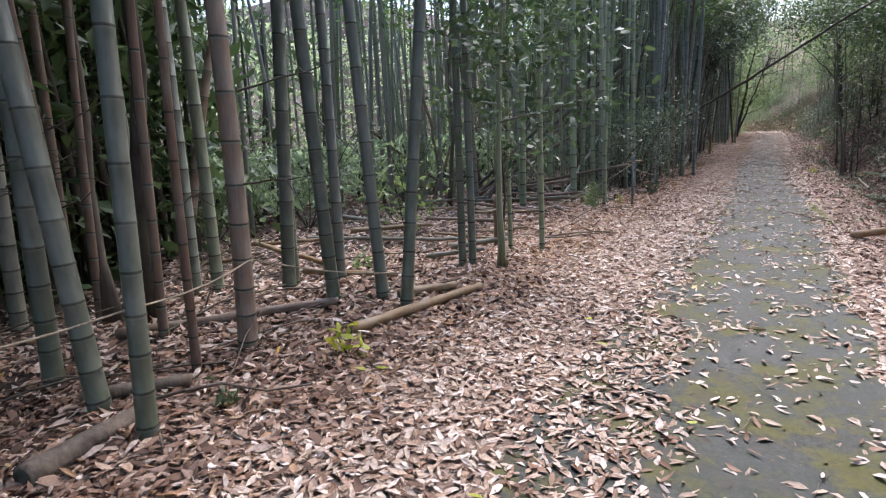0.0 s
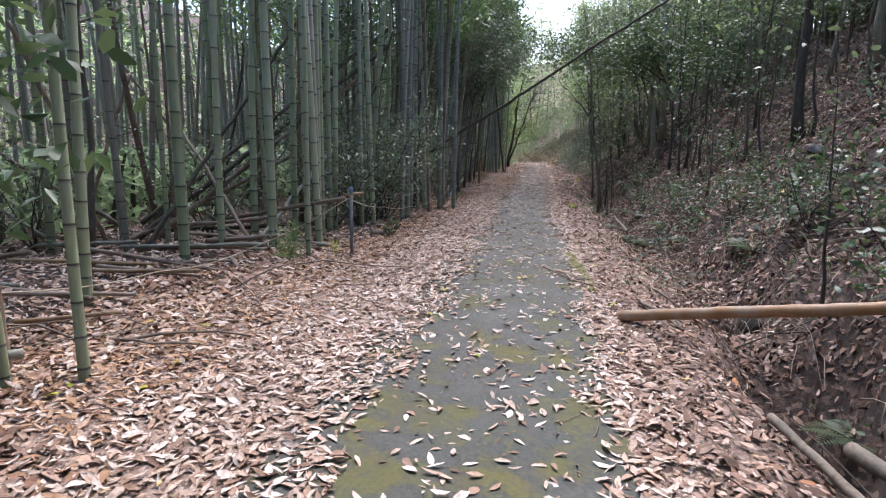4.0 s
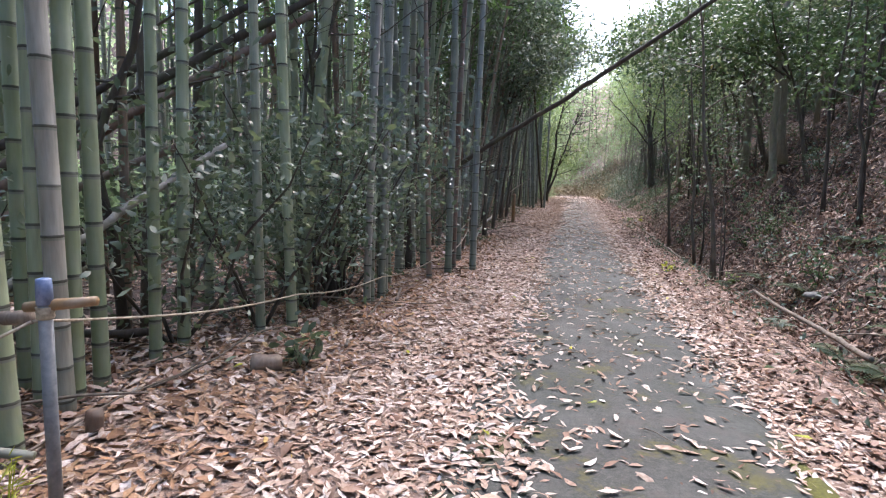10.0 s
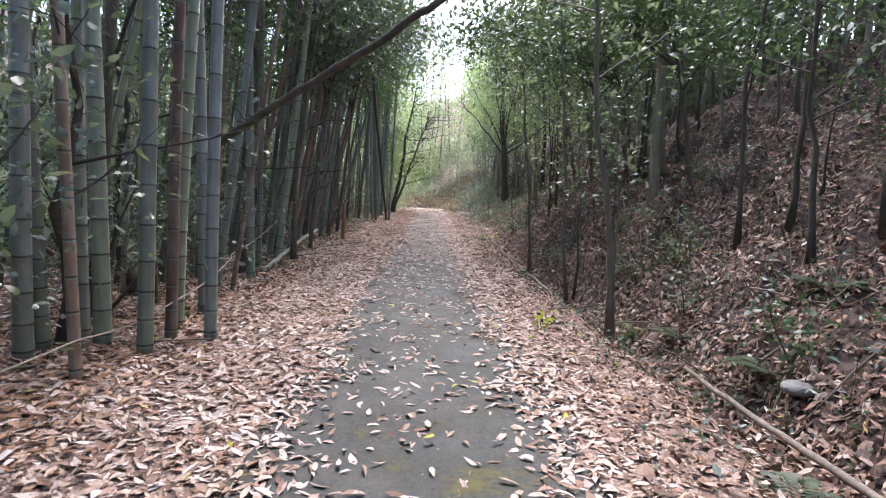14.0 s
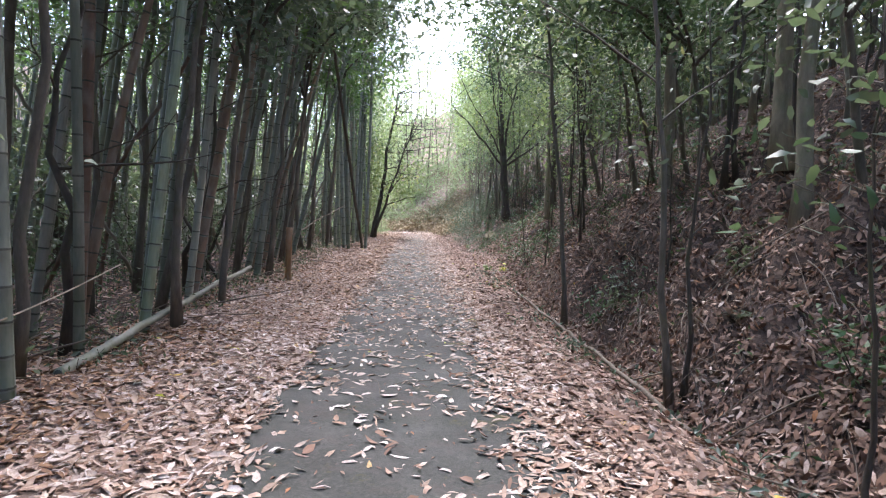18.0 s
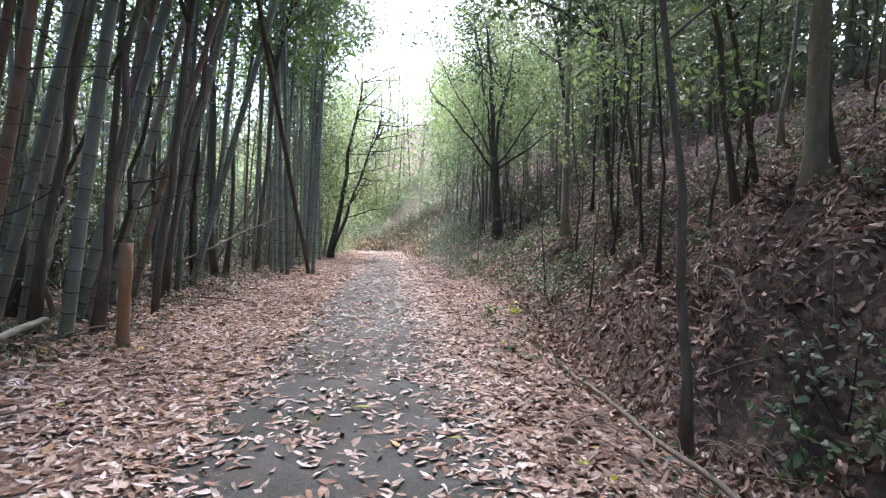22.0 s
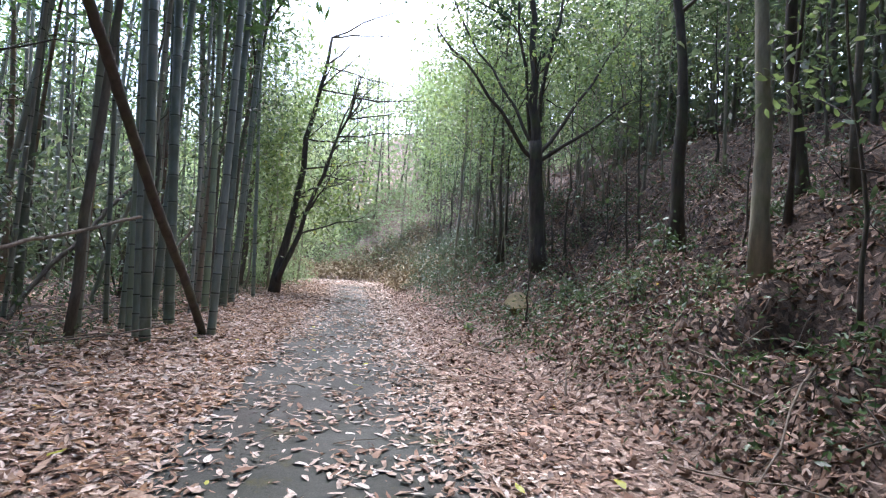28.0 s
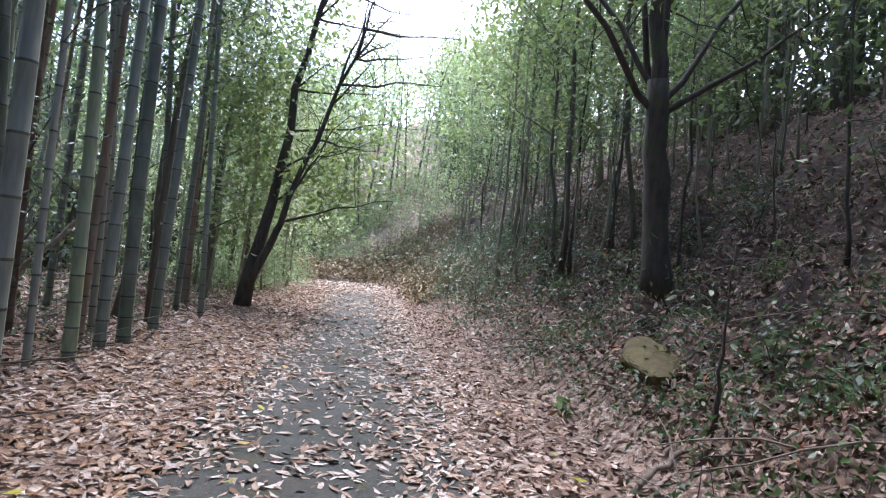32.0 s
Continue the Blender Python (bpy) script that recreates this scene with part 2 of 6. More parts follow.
def noise_of(nt, vec, scale, detail=4.0, rough_=0.6):
    n = node(nt, "TexNoise", Scale=scale, Detail=detail, Roughness=rough_)
    nt.links.new(vec, n.inputs["Vector"])
    return n.outputs[0]


def bump(nt, bsdf, height, strength=0.4, distance=0.01):
    b = node(nt, "Bump", Strength=strength, Distance=distance)
    nt.links.new(height, b.inputs["Height"])
    nt.links.new(b.outputs[0], bsdf.inputs["Normal"])


def litter_material(name, stops, roughness=0.75, glow_through=0.0):
    """Leaves, each of its own colour, with a grain along and blotches."""
    m, nt, b = mat(name)
    g = nt.nodes.new("ShaderNodeNewGeometry")
    col = ramp(nt, g.outputs["Random Per Island"], stops)
    vec = place(nt)
    spots = noise_of(nt, vec, 38.0, 3.0)
    col = mix(nt, ramp(nt, spots, [(0.42, (0, 0, 0)), (0.68, (0.55, 0.55, 0.55))]), col, (0.17, 0.10, 0.06))
    col = mix(nt, 0.6, col, ramp(nt, noise_of(nt, vec, 0.9, 4.0), [(0.32, (0.62, 0.53, 0.46)), (0.68, (1.2, 1.17, 1.15))]), "MULTIPLY")
    nt.links.new(col, b.inputs["Base Color"])
    b.inputs["Roughness"].default_value = roughness
    b.inputs["Specular IOR Level"].default_value = 0.35
    return m


def foliage_material(name, stops, rough_=0.42, through_=0.35, warm=(0.14, 0.20, 0.08)):
    m, nt, b = mat(name)
    g = nt.nodes.new("ShaderNodeNewGeometry")
    o = nt.nodes.new("ShaderNodeObjectInfo")
    col = ramp(nt, g.outputs["Random Per Island"], stops)
    col = mix(nt, 0.55, col, ramp(nt, o.outputs["Random"], [(0.0, (0.75, 0.85, 1.1)), (0.5, (1.0, 1.0, 1.0)), (1.0, (1.35, 1.18, 0.75))]), "MULTIPLY")
    nt.links.new(col, b.inputs["Base Color"])
    b.inputs["Roughness"].default_value = rough_
    t = nt.nodes.new("ShaderNodeBsdfTranslucent")
    nt.links.new(mix(nt, 0.5, col, warm), t.inputs[0])
    s = nt.nodes.new("ShaderNodeMixShader")
    s.inputs[0].default_value = through_
    nt.links.new(b.outputs[0], s.inputs[1])
    nt.links.new(t.outputs[0], s.inputs[2])
    nt.links.new(s.outputs[0], nt.nodes["Material Output"].inputs[0])
    return m


def culm_material(name, stops, blotch, roughness=0.42, mossy=0.0):
    """Bamboo: long streaks, grey bloom and blotches; each culm of its own tint."""
    m, nt, b = mat(name)
    o = nt.nodes.new("ShaderNodeObjectInfo")
    col = ramp(nt, o.outputs["Random"], stops)
    vec = place(nt, (1, 1, 0.12))
    streak = noise_of(nt, vec, 45.0, 4.0)
    col = mix(nt, ramp(nt, streak, [(0.35, (0, 0, 0)), (0.75, (0.5, 0.5, 0.5))]), col, blotch)
    high = nt.nodes.new("ShaderNodeSeparateXYZ")
    nt.links.new(place(nt), high.inputs[0])
    foot = ramp(nt, high.outputs[2], [(0.0, (mossy, mossy, mossy)), (1.0, (0.0, 0.0, 0.0))])
    col = mix(nt, foot, col, mix(nt, streak, (0.06, 0.085, 0.03), (0.10, 0.13, 0.045)))
    patch = noise_of(nt, place(nt, (1, 1, 0.5)), 5.0, 5.0)
    col = mix(nt, ramp(nt, patch, [(0.45, (0, 0, 0)), (0.65, (0.65, 0.65, 0.65))]), col, mix(nt, 0.5, col, (0.30, 0.31, 0.27)))
    nt.links.new(col, b.inputs["Base Color"])
    b.inputs["Roughness"].default_value = roughness
    bump(nt, b, streak, 0.15, 0.003)
    return m


def bark_material(name, dark, light, moss=(0.07, 0.09, 0.035), scale=14.0):
    m, nt, b = mat(name)
    grain = noise_of(nt, place(nt, (1, 1, 0.25)), scale, 6.0, 0.7)
    col = ramp(nt, grain, [(0.3, dark), (0.7, light)])
    col = mix(nt, ramp(nt, noise_of(nt, place(nt), 2.3, 4.0), [(0.5, (0, 0, 0)), (0.7, (0.6, 0.6, 0.6))]), col, moss)
    nt.links.new(col, b.inputs["Base Color"])
    b.inputs["Roughness"].default_value = 0.85
    bump(nt, b, grain, 0.7, 0.012)
    return m


PALE = [(0.0, (0.17, 0.10, 0.07)), (0.18, (0.33, 0.22, 0.155)), (0.45, (0.485, 0.375, 0.29)), (0.78, (0.62, 0.525, 0.45)), (1.0, (0.75, 0.68, 0.62))]
TAN = [(0.0, (0.16, 0.085, 0.055)), (0.25, (0.29, 0.17, 0.115)), (0.55, (0.42, 0.285, 0.21)), (0.85, (0.55, 0.43, 0.35)), (0.985, (0.66, 0.56, 0.48)), (1.0, (0.60, 0.40, 0.06))]
BROWN = [(0.0, (0.06, 0.035, 0.027)), (0.3, (0.13, 0.078, 0.056)), (0.6, (0.23, 0.145, 0.105)), (0.88, (0.38, 0.275, 0.22)), (0.97, (0.54, 0.45, 0.39)), (1.0, (0.36, 0.16, 0.06))]
RUST = [(0.0, (0.15, 0.08, 0.045)), (0.3, (0.30, 0.17, 0.09)), (0.6, (0.44, 0.27, 0.15)), (0.85, (0.55, 0.40, 0.28)), (0.97, (0.62, 0.50, 0.40)), (1.0, (0.48, 0.20, 0.05))]
litter_pale = litter_material("litter_pale", PALE)
litter_tan = litter_material("litter_tan", TAN)
litter_brown = litter_material("litter_brown", BROWN)
litter_rust = litter_material("litter_rust", RUST)
litter_white = litter_material("litter_white", [(0.0, (0.34, 0.25, 0.19)), (0.3, (0.56, 0.47, 0.40)), (0.7, (0.70, 0.63, 0.57)), (1.0, (0.80, 0.76, 0.71))])
leaf_dark = foliage_material("leaf_dark", [(0.0, (0.022, 0.05, 0.018)), (0.6, (0.045, 0.095, 0.030)), (1.0, (0.09, 0.14, 0.05))], 0.42, 0.3)
leaf_mid = foliage_material("leaf_mid", [(0.0, (0.05, 0.07, 0.042)), (0.6, (0.095, 0.12, 0.072)), (0.95, (0.16, 0.185, 0.115)), (1.0, (0.32, 0.28, 0.09))], 0.37, 0.4, (0.22, 0.30, 0.13))
leaf_bright = foliage_material("leaf_bright", [(0.0, (0.085, 0.125, 0.05)), (0.6, (0.15, 0.205, 0.08)), (0.96, (0.25, 0.30, 0.14)), (1.0, (0.42, 0.38, 0.09))], 0.34, 0.5, (0.33, 0.47, 0.15))
# Far light and haze put into a paler, more translucent leaf colour.
leaf_lit_haze = foliage_material("leaf_lit_haze", [(0.0, (0.16, 0.21, 0.11)), (0.6, (0.25, 0.31, 0.17)), (1.0, (0.40, 0.44, 0.25))], 0.4, 0.6, (0.42, 0.55, 0.25))
leaf_bamboo = foliage_material("leaf_bamboo", [(0.0, (0.05, 0.085, 0.04)), (0.6, (0.085, 0.13, 0.06)), (1.0, (0.15, 0.20, 0.10))], 0.4, 0.45, (0.22, 0.42, 0.08))
leaf_grey = foliage_material("leaf_grey", [(0.0, (0.06, 0.085, 0.055)), (0.6, (0.10, 0.13, 0.09)), (1.0, (0.16, 0.19, 0.14))], 0.34, 0.3, (0.22, 0.32, 0.12))
culm_green = culm_material("culm_green", [(0.0, (0.095, 0.108, 0.078)), (0.3, (0.155, 0.17, 0.13)), (0.5, (0.18, 0.195, 0.175)), (0.75, (0.235, 0.25, 0.195)), (1.0, (0.25, 0.29, 0.165))], (0.06, 0.07, 0.055), 0.38, 0.4)
culm_young = culm_material("culm_young", [(0.0, (0.19, 0.235, 0.13)), (0.5, (0.25, 0.295, 0.18)), (1.0, (0.31, 0.35, 0.21))], (0.13, 0.155, 0.09), 0.4, 0.3)
culm_grey = culm_material("culm_grey", [(0.0, (0.22, 0.215, 0.18)), (0.5, (0.30, 0.28, 0.24)), (1.0, (0.26, 0.265, 0.20))], (0.09, 0.085, 0.065), 0.6, 0.3)
culm_brown = culm_material("culm_brown", [(0.0, (0.11, 0.06, 0.038)), (0.5, (0.20, 0.13, 0.085)), (1.0, (0.28, 0.21, 0.155))], (0.06, 0.04, 0.03), 0.65)
culm_straw = culm_material("culm_straw", [(0.0, (0.22, 0.13, 0.05)), (0.5, (0.28, 0.18, 0.085)), (1.0, (0.25, 0.185, 0.115))], (0.11, 0.065, 0.035), 0.55)
culm_rust = culm_material("culm_rust", [(0.0, (0.22, 0.11, 0.04)), (1.0, (0.30, 0.16, 0.065))], (0.14, 0.085, 0.05), 0.55)
node_pale = culm_material("node_pale", [(0.0, (0.15, 0.175, 0.13)), (1.0, (0.25, 0.27, 0.22))], (0.10, 0.10, 0.08), 0.7)
node_dark = culm_material("node_dark", [(0.0, (0.035, 0.04, 0.025)), (1.0, (0.06, 0.06, 0.04))], (0.02, 0.02, 0.015), 0.7)
bark_dark = bark_material("bark_dark", (0.030, 0.024, 0.019), (0.085, 0.068, 0.052))
bark_grey = bark_material("bark_grey", (0.065, 0.055, 0.043), (0.16, 0.135, 0.105))
bark_pale = bark_material("bark_pale", (0.15, 0.135, 0.10), (0.30, 0.27, 0.20), (0.14, 0.17, 0.07))
# Reed tans are raised to paint in the haze of the far lane.
dry_reed_hazed = litter_material("dry_reed_hazed", [(0.0, (0.20, 0.16, 0.09)), (0.4, (0.34, 0.28, 0.17)), (0.8, (0.46, 0.40, 0.26)), (1.0, (0.56, 0.50, 0.36))])
dead_wood = bark_material("dead_wood", (0.10, 0.075, 0.055), (0.24, 0.19, 0.145), (0.09, 0.085, 0.06), 22.0)
stone_mossy = bark_material("stone_mossy", (0.035, 0.025, 0.007), (0.11, 0.08, 0.018), (0.085, 0.065, 0.01), 9.0)
stone_grey = bark_material("stone_grey", (0.10, 0.095, 0.085), (0.22, 0.21, 0.19), (0.09, 0.10, 0.05), 9.0)

soil, nt, b = mat("soil")
v = place(nt)
warp_by = node(nt, "TexNoise", Scale=7.0, Detail=4.0)
nt.links.new(v, warp_by.inputs["Vector"])
warp = mix(nt, 0.16, v, warp_by.outputs["Color"])
stretch = nt.nodes.new("ShaderNodeMapping")
stretch.inputs["Scale"].default_value = (1.0, 0.55, 1.0)
nt.links.new(warp, stretch.inputs[0])
cells = node(nt, "TexVoronoi", Scale=24.0, Randomness=1.0)
nt.links.new(stretch.outputs[0], cells.inputs["Vector"])
chip = nt.nodes.new("ShaderNodeSeparateColor")
nt.links.new(cells.outputs["Color"], chip.inputs[0])
col = ramp(nt, chip.outputs[0], [(0.0, (0.02, 0.013, 0.01)), (0.4, (0.05, 0.031, 0.023)), (0.8, (0.11, 0.07, 0.052)), (1.0, (0.22, 0.155, 0.12))])
col = mix(nt, ramp(nt, noise_of(nt, v, 1.3, 6.0, 0.7), [(0.4, (0, 0, 0)), (0.65, (0.8, 0.8, 0.8))]), col, (0.032, 0.021, 0.016))
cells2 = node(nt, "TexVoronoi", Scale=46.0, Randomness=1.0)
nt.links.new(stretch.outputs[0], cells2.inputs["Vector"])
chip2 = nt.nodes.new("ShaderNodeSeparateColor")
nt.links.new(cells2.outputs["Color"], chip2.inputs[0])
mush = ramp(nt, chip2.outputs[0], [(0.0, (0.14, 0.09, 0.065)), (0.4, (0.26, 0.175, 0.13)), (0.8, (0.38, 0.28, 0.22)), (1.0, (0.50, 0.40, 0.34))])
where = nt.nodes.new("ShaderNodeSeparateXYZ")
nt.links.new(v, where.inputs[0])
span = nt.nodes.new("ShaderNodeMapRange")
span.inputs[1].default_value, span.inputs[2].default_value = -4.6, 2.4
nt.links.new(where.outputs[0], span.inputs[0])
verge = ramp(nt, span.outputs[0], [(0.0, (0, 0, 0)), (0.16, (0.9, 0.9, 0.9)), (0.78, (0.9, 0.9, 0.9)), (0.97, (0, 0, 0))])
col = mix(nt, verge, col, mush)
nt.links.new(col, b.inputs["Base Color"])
b.inputs["Roughness"].default_value = 0.95
bump(nt, b, noise_of(nt, v, 30.0, 6.0, 0.75), 0.8, 0.03)

asphalt, nt, b = mat("asphalt")
v = place(nt)
grain = noise_of(nt, v, 120.0, 4.0, 0.8)
col = ramp(nt, grain, [(0.32, (0.026, 0.027, 0.022)), (0.5, (0.049, 0.050, 0.041)), (0.62, (0.076, 0.076, 0.064)), (0.75, (0.15, 0.146, 0.128))])
speck = noise_of(nt, v, 34.0, 5.0, 0.8)
col = mix(nt, 0.75, col, ramp(nt, speck, [(0.36, (0.45, 0.45, 0.45)), (0.52, (1, 1, 1)), (0.66, (1.6, 1.55, 1.5))]), "MULTIPLY")
far_along = nt.nodes.new("ShaderNodeSeparateXYZ")
nt.links.new(v, far_along.inputs[0])
along = nt.nodes.new("ShaderNodeMapRange")
along.inputs[1].default_value, along.inputs[2].default_value, along.inputs[3].default_value, along.inputs[4].default_value = 5.0, 22.0, 0.085, -0.03
nt.links.new(far_along.outputs[1], along.inputs[0])
damp = nt.nodes.new("ShaderNodeMath")
nt.links.new(noise_of(nt, v, 1.7, 8.0, 0.74), damp.inputs[0])
nt.links.new(along.outputs[0], damp.inputs[1])
col = mix(nt, ramp(nt, damp.outputs[0], [(0.56, (0, 0, 0)), (0.65, (0.85, 0.85, 0.85))]), col, mix(nt, speck, (0.045, 0.046, 0.012), (0.17, 0.15, 0.03)))
col = mix(nt, ramp(nt, noise_of(nt, v, 3.1, 5.0, 0.7), [(0.52, (0, 0, 0)), (0.66, (0.6, 0.6, 0.6))]), col, (0.075, 0.06, 0.05))
col = mix(nt, ramp(nt, noise_of(nt, v, 0.6, 3.0, 0.6), [(0.4, (0, 0, 0)), (0.6, (0.4, 0.4, 0.4))]), col, (0.052, 0.060, 0.048))
nt.links.new(col, b.inputs["Base Color"])
nt.links.new(ramp(nt, noise_of(nt, v, 1.7, 3.0), [(0.3, (0.65, 0.65, 0.65)), (0.7, (0.95, 0.95, 0.95))]), b.inputs["Roughness"])
bump(nt, b, grain, 0.8, 0.006)

moss, nt, b = mat("moss")
v = place(nt)
fuzz = noise_of(nt, v, 70.0, 5.0, 0.7)
nt.links.new(ramp(nt, fuzz, [(0.3, (0.05, 0.05, 0.012)), (0.6, (0.12, 0.115, 0.022)), (0.8, (0.20, 0.18, 0.04))]), b.inputs["Base Color"])
b.inputs["Roughness"].default_value = 0.95
bump(nt, b, fuzz, 0.9, 0.01)

rope_mat, nt, b = mat("rope_fibre")
v = place(nt)
nt.links.new(ramp(nt, noise_of(nt, v, 60.0), [(0.3, (0.22, 0.18, 0.12)), (0.7, (0.42, 0.37, 0.28))]), b.inputs["Base Color"])
b.inputs["Roughness"].default_value = 0.9
steel, nt, b = mat("painted_steel")
v = place(nt)
nt.links.new(ramp(nt, noise_of(nt, v, 30.0), [(0.3, (0.09, 0.10, 0.105)), (0.7, (0.17, 0.18, 0.185))]), b.inputs["Base Color"])
b.inputs["Roughness"].default_value = 0.5
blue_cap, nt, b = mat("blue_cap")
v = place(nt)
nt.links.new(ramp(nt, noise_of(nt, v, 40.0), [(0.3, (0.09, 0.13, 0.24)), (0.7, (0.17, 0.23, 0.36))]), b.inputs["Base Color"])
b.inputs["Roughness"].default_value = 0.5

# ---------------------------------------------------------------- ground and road
def graded(lo, hi, step, reach):
    inner = np.arange(lo, hi + 1e-6, step)
    grow, at, s = [], 0.0, step
    while at < reach:
        s *= 1.35
        at += s
        grow.append(at)
    grow = np.array(grow)
    return np.concatenate([lo - grow[::-1], inner, hi + grow])


gx, gy = graded(-11, 9, 0.17, 420), graded(-4, 60, 0.2, 420)
X, Y = np.meshgrid(gx, gy)
nx, ny = len(gx), len(gy)
idx = np.arange(nx * ny).reshape(ny, nx)
quad = np.stack([idx[:-1, :-1], idx[:-1, 1:], idx[1:, 1:], idx[1:, :-1]], -1).reshape(-1, 4)
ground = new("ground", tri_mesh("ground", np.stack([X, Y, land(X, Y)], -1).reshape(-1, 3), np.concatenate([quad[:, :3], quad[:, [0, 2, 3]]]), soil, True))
GX, GY, GZ = gx, gy, land(X, Y)


def surface(x, y):
    """Height of the ground sheet itself, as it is faceted."""
    x, y = np.asarray(x, float), np.asarray(y, float)
    i = np.clip(np.searchsorted(GX, x) - 1, 0, len(GX) - 2)
    j = np.clip(np.searchsorted(GY, y) - 1, 0, len(GY) - 2)
    u, w = (x - GX[i]) / (GX[i + 1] - GX[i]), (y - GY[j]) / (GY[j + 1] - GY[j])
    a, e, f, g = GZ[j, i], GZ[j, i + 1], GZ[j + 1, i + 1], GZ[j + 1, i]
    return np.where(u >= w, a + (e - a) * u + (f - e) * w, a + (f - g) * u + (g - a) * w)


def gz(x, y):
    return float(surface(x, y))


tagged(ground, "dark forest soil under a thick cover of fallen leaves", "ground", kind="structure")

ry = np.arange(-9, 64.01, 0.25)
rs = np.linspace(-1.15, 1.12, 13)
S, Y = np.meshgrid(rs, ry)
edge = (np.abs(S) > 1.0) * 0.07 * np.sin(3.1 * Y + 2 * np.sign(S)) * np.sign(S)
X = road_x(Y) + S + edge
lift = np.where(np.abs(S) > 1.05, -0.02, 0.008)
idx = np.arange(X.size).reshape(X.shape)
quad = np.stack([idx[:-1, :-1], idx[:-1, 1:], idx[1:, 1:], idx[1:, :-1]], -1).reshape(-1, 4)
road = new("road", tri_mesh("road", np.stack([X, Y, surface(X, Y) + lift], -1).reshape(-1, 3), np.concatenate([quad[:, :3], quad[:, [0, 2, 3]]]), asphalt, True))
tagged(road, "narrow grey asphalt lane, patched with moss and strewn with leaves", "road", kind="structure")

# ---------------------------------------------------------------- fallen leaves
def slope_of(x, y, e=0.05):
    n = np.stack([-(land(x + e, y) - land(x - e, y)) / (2 * e), -(land(x, y + e) - land(x, y - e)) / (2 * e), np.ones_like(x)], -1)
    return unit(n)


def strew(name, label, material, count, ys, ss, keep=None, length=(0.05, 0.14), pile=0.02, seed=1, flat=0.9, lift=0.012, fine=2):
    """Leaves lying on the ground between two y and two distances from the lane's middle."""
    rng = np.random.default_rng(seed)
    y, s = rng.uniform(*ys, count), rng.uniform(*ss, count)
    if keep is not None:
        ok = rng.uniform(0, 1, count) < keep(s, y)
        y, s = y[ok], s[ok]
    x = road_x(y) + s
    n = slope_of(x, y)
    c = np.stack([x, y, surface(x, y) + lift + rng.uniform(0, pile, len(x))], -1)
    v, f = leaves(c, length, (0.17, 0.42), rng, flat, n, fine, 0.26)
    return tagged(new(name, tri_mesh(name, v, f, material)), label, "leaf litter", kind="stuff")


def lane_cover(s, y):
    ragged = 0.09 * np.sin(3.3 * y + 1) + 0.06 * np.sin(7.1 * y + 2 * s) + 0.04 * np.sin(13.7 * y)
    bare = ragged + lerp_table(y, [1, 4.8, 6, 8, 10.5, 14, 17, 20, 24, 28, 34, 40, 44, 60], [0.22, 0.25, 0.66, 0.62, 0.55, 0.55, 0.7, 0.72, 0.9, 0.88, 0.72, 0.84, 0.55, 0.5])
    bare_r = ragged + lerp_table(y, [1, 5, 7, 14, 16, 19, 25, 31, 37, 41, 60], [1.1, 1.0, 0.8, 0.92, 0.82, 0.64, 0.66, 0.53, 0.54, 0.44, 0.4])
    edge_cover = np.where(s < 0, smooth(bare - 0.14, bare + 0.2, -s), smooth(bare_r - 0.14, bare_r + 0.18, s))
    drift = np.sin(2.1 * y + 3 * s) * np.sin(5.3 * y - 4.1 * s + 1) + 0.7 * np.sin(9.1 * s + 3.7 * y)
    middle = (0.10 + 0.20 * smooth(27.5, 30, y)) * np.clip(1 + 0.9 * drift, 0.1, 3)
    return np.clip(np.maximum(edge_cover, middle), 0, 1)


def whole(s, y):
    """Leaves slide out of the hollows."""
    return 1 - (1.2 + 0.8 * smooth(13, 11, y)) * scoops(road_x(y) + s, y)


PALE_ZONE = lambda s, y: lane_cover(s, y) * (0.3 + 0.7 * smooth(-2.7, -1.6, s))
LATE = lambda s, y: lane_cover(s, y) * smooth(24, 38, y)
strew("verge_litter", "pale pinkish dry leaves thick on the lane's verge", litter_pale, 62000, (-1.5, 28), (-3.4, 1.4), PALE_ZONE, (0.05, 0.135), 0.022, 11, 0.78, 0.008, 2)
strew("verge_litter", "tan and pale dry leaves thick on the lane's verge", litter_pale, 40000, (28, 58), (-3.2, 1.5), lane_cover, (0.05, 0.13), 0.022, 12, 0.78, 0.008, 2)
strew("verge_litter", "tan and orange-brown leaves beside the grove", litter_rust, 30000, (-1.5, 28), (-4.4, -1.5), lambda s, y: (1 - smooth(-2.5, -1.6, s)) * (0.45 + 0.55 * smooth(3, 7, y)), (0.05, 0.135), 0.025, 30, 0.75, 0.01, 2)
# Darker leaf colour stands in for the shade beside the start.
strew("verge_litter", "dark brown leaves painting in the shade under the first culms", litter_brown, 12000, (-1.5, 7), (-5.0, -1.6), lambda s, y: 1 - smooth(-2.8, -1.7, s), (0.06, 0.16), 0.03, 31, 0.74, 0.012, 1)
strew("verge_litter", "golden brown broad leaves on the grove side", litter_rust, 16000, (20, 58), (-3.6, -0.9), LATE, (0.055, 0.135), 0.022, 27, 0.8, 0.012, 2)
strew("verge_litter", "broken bits of dry leaf filling the verge", litter_tan, 50000, (-1.5, 56), (-3.6, 1.6), lambda s, y: lane_cover(s, y) ** 2, (0.03, 0.08), 0.01, 21, 0.85, 0.006, 0)
strew("verge_litter", "small dark leaf bits over the verge", litter_brown, 30000, (-1.5, 56), (-3.6, 1.6), lambda s, y: np.maximum(lane_cover(s, y), 0.3), (0.02, 0.07), 0.01, 22, 0.82, 0.006, 0)
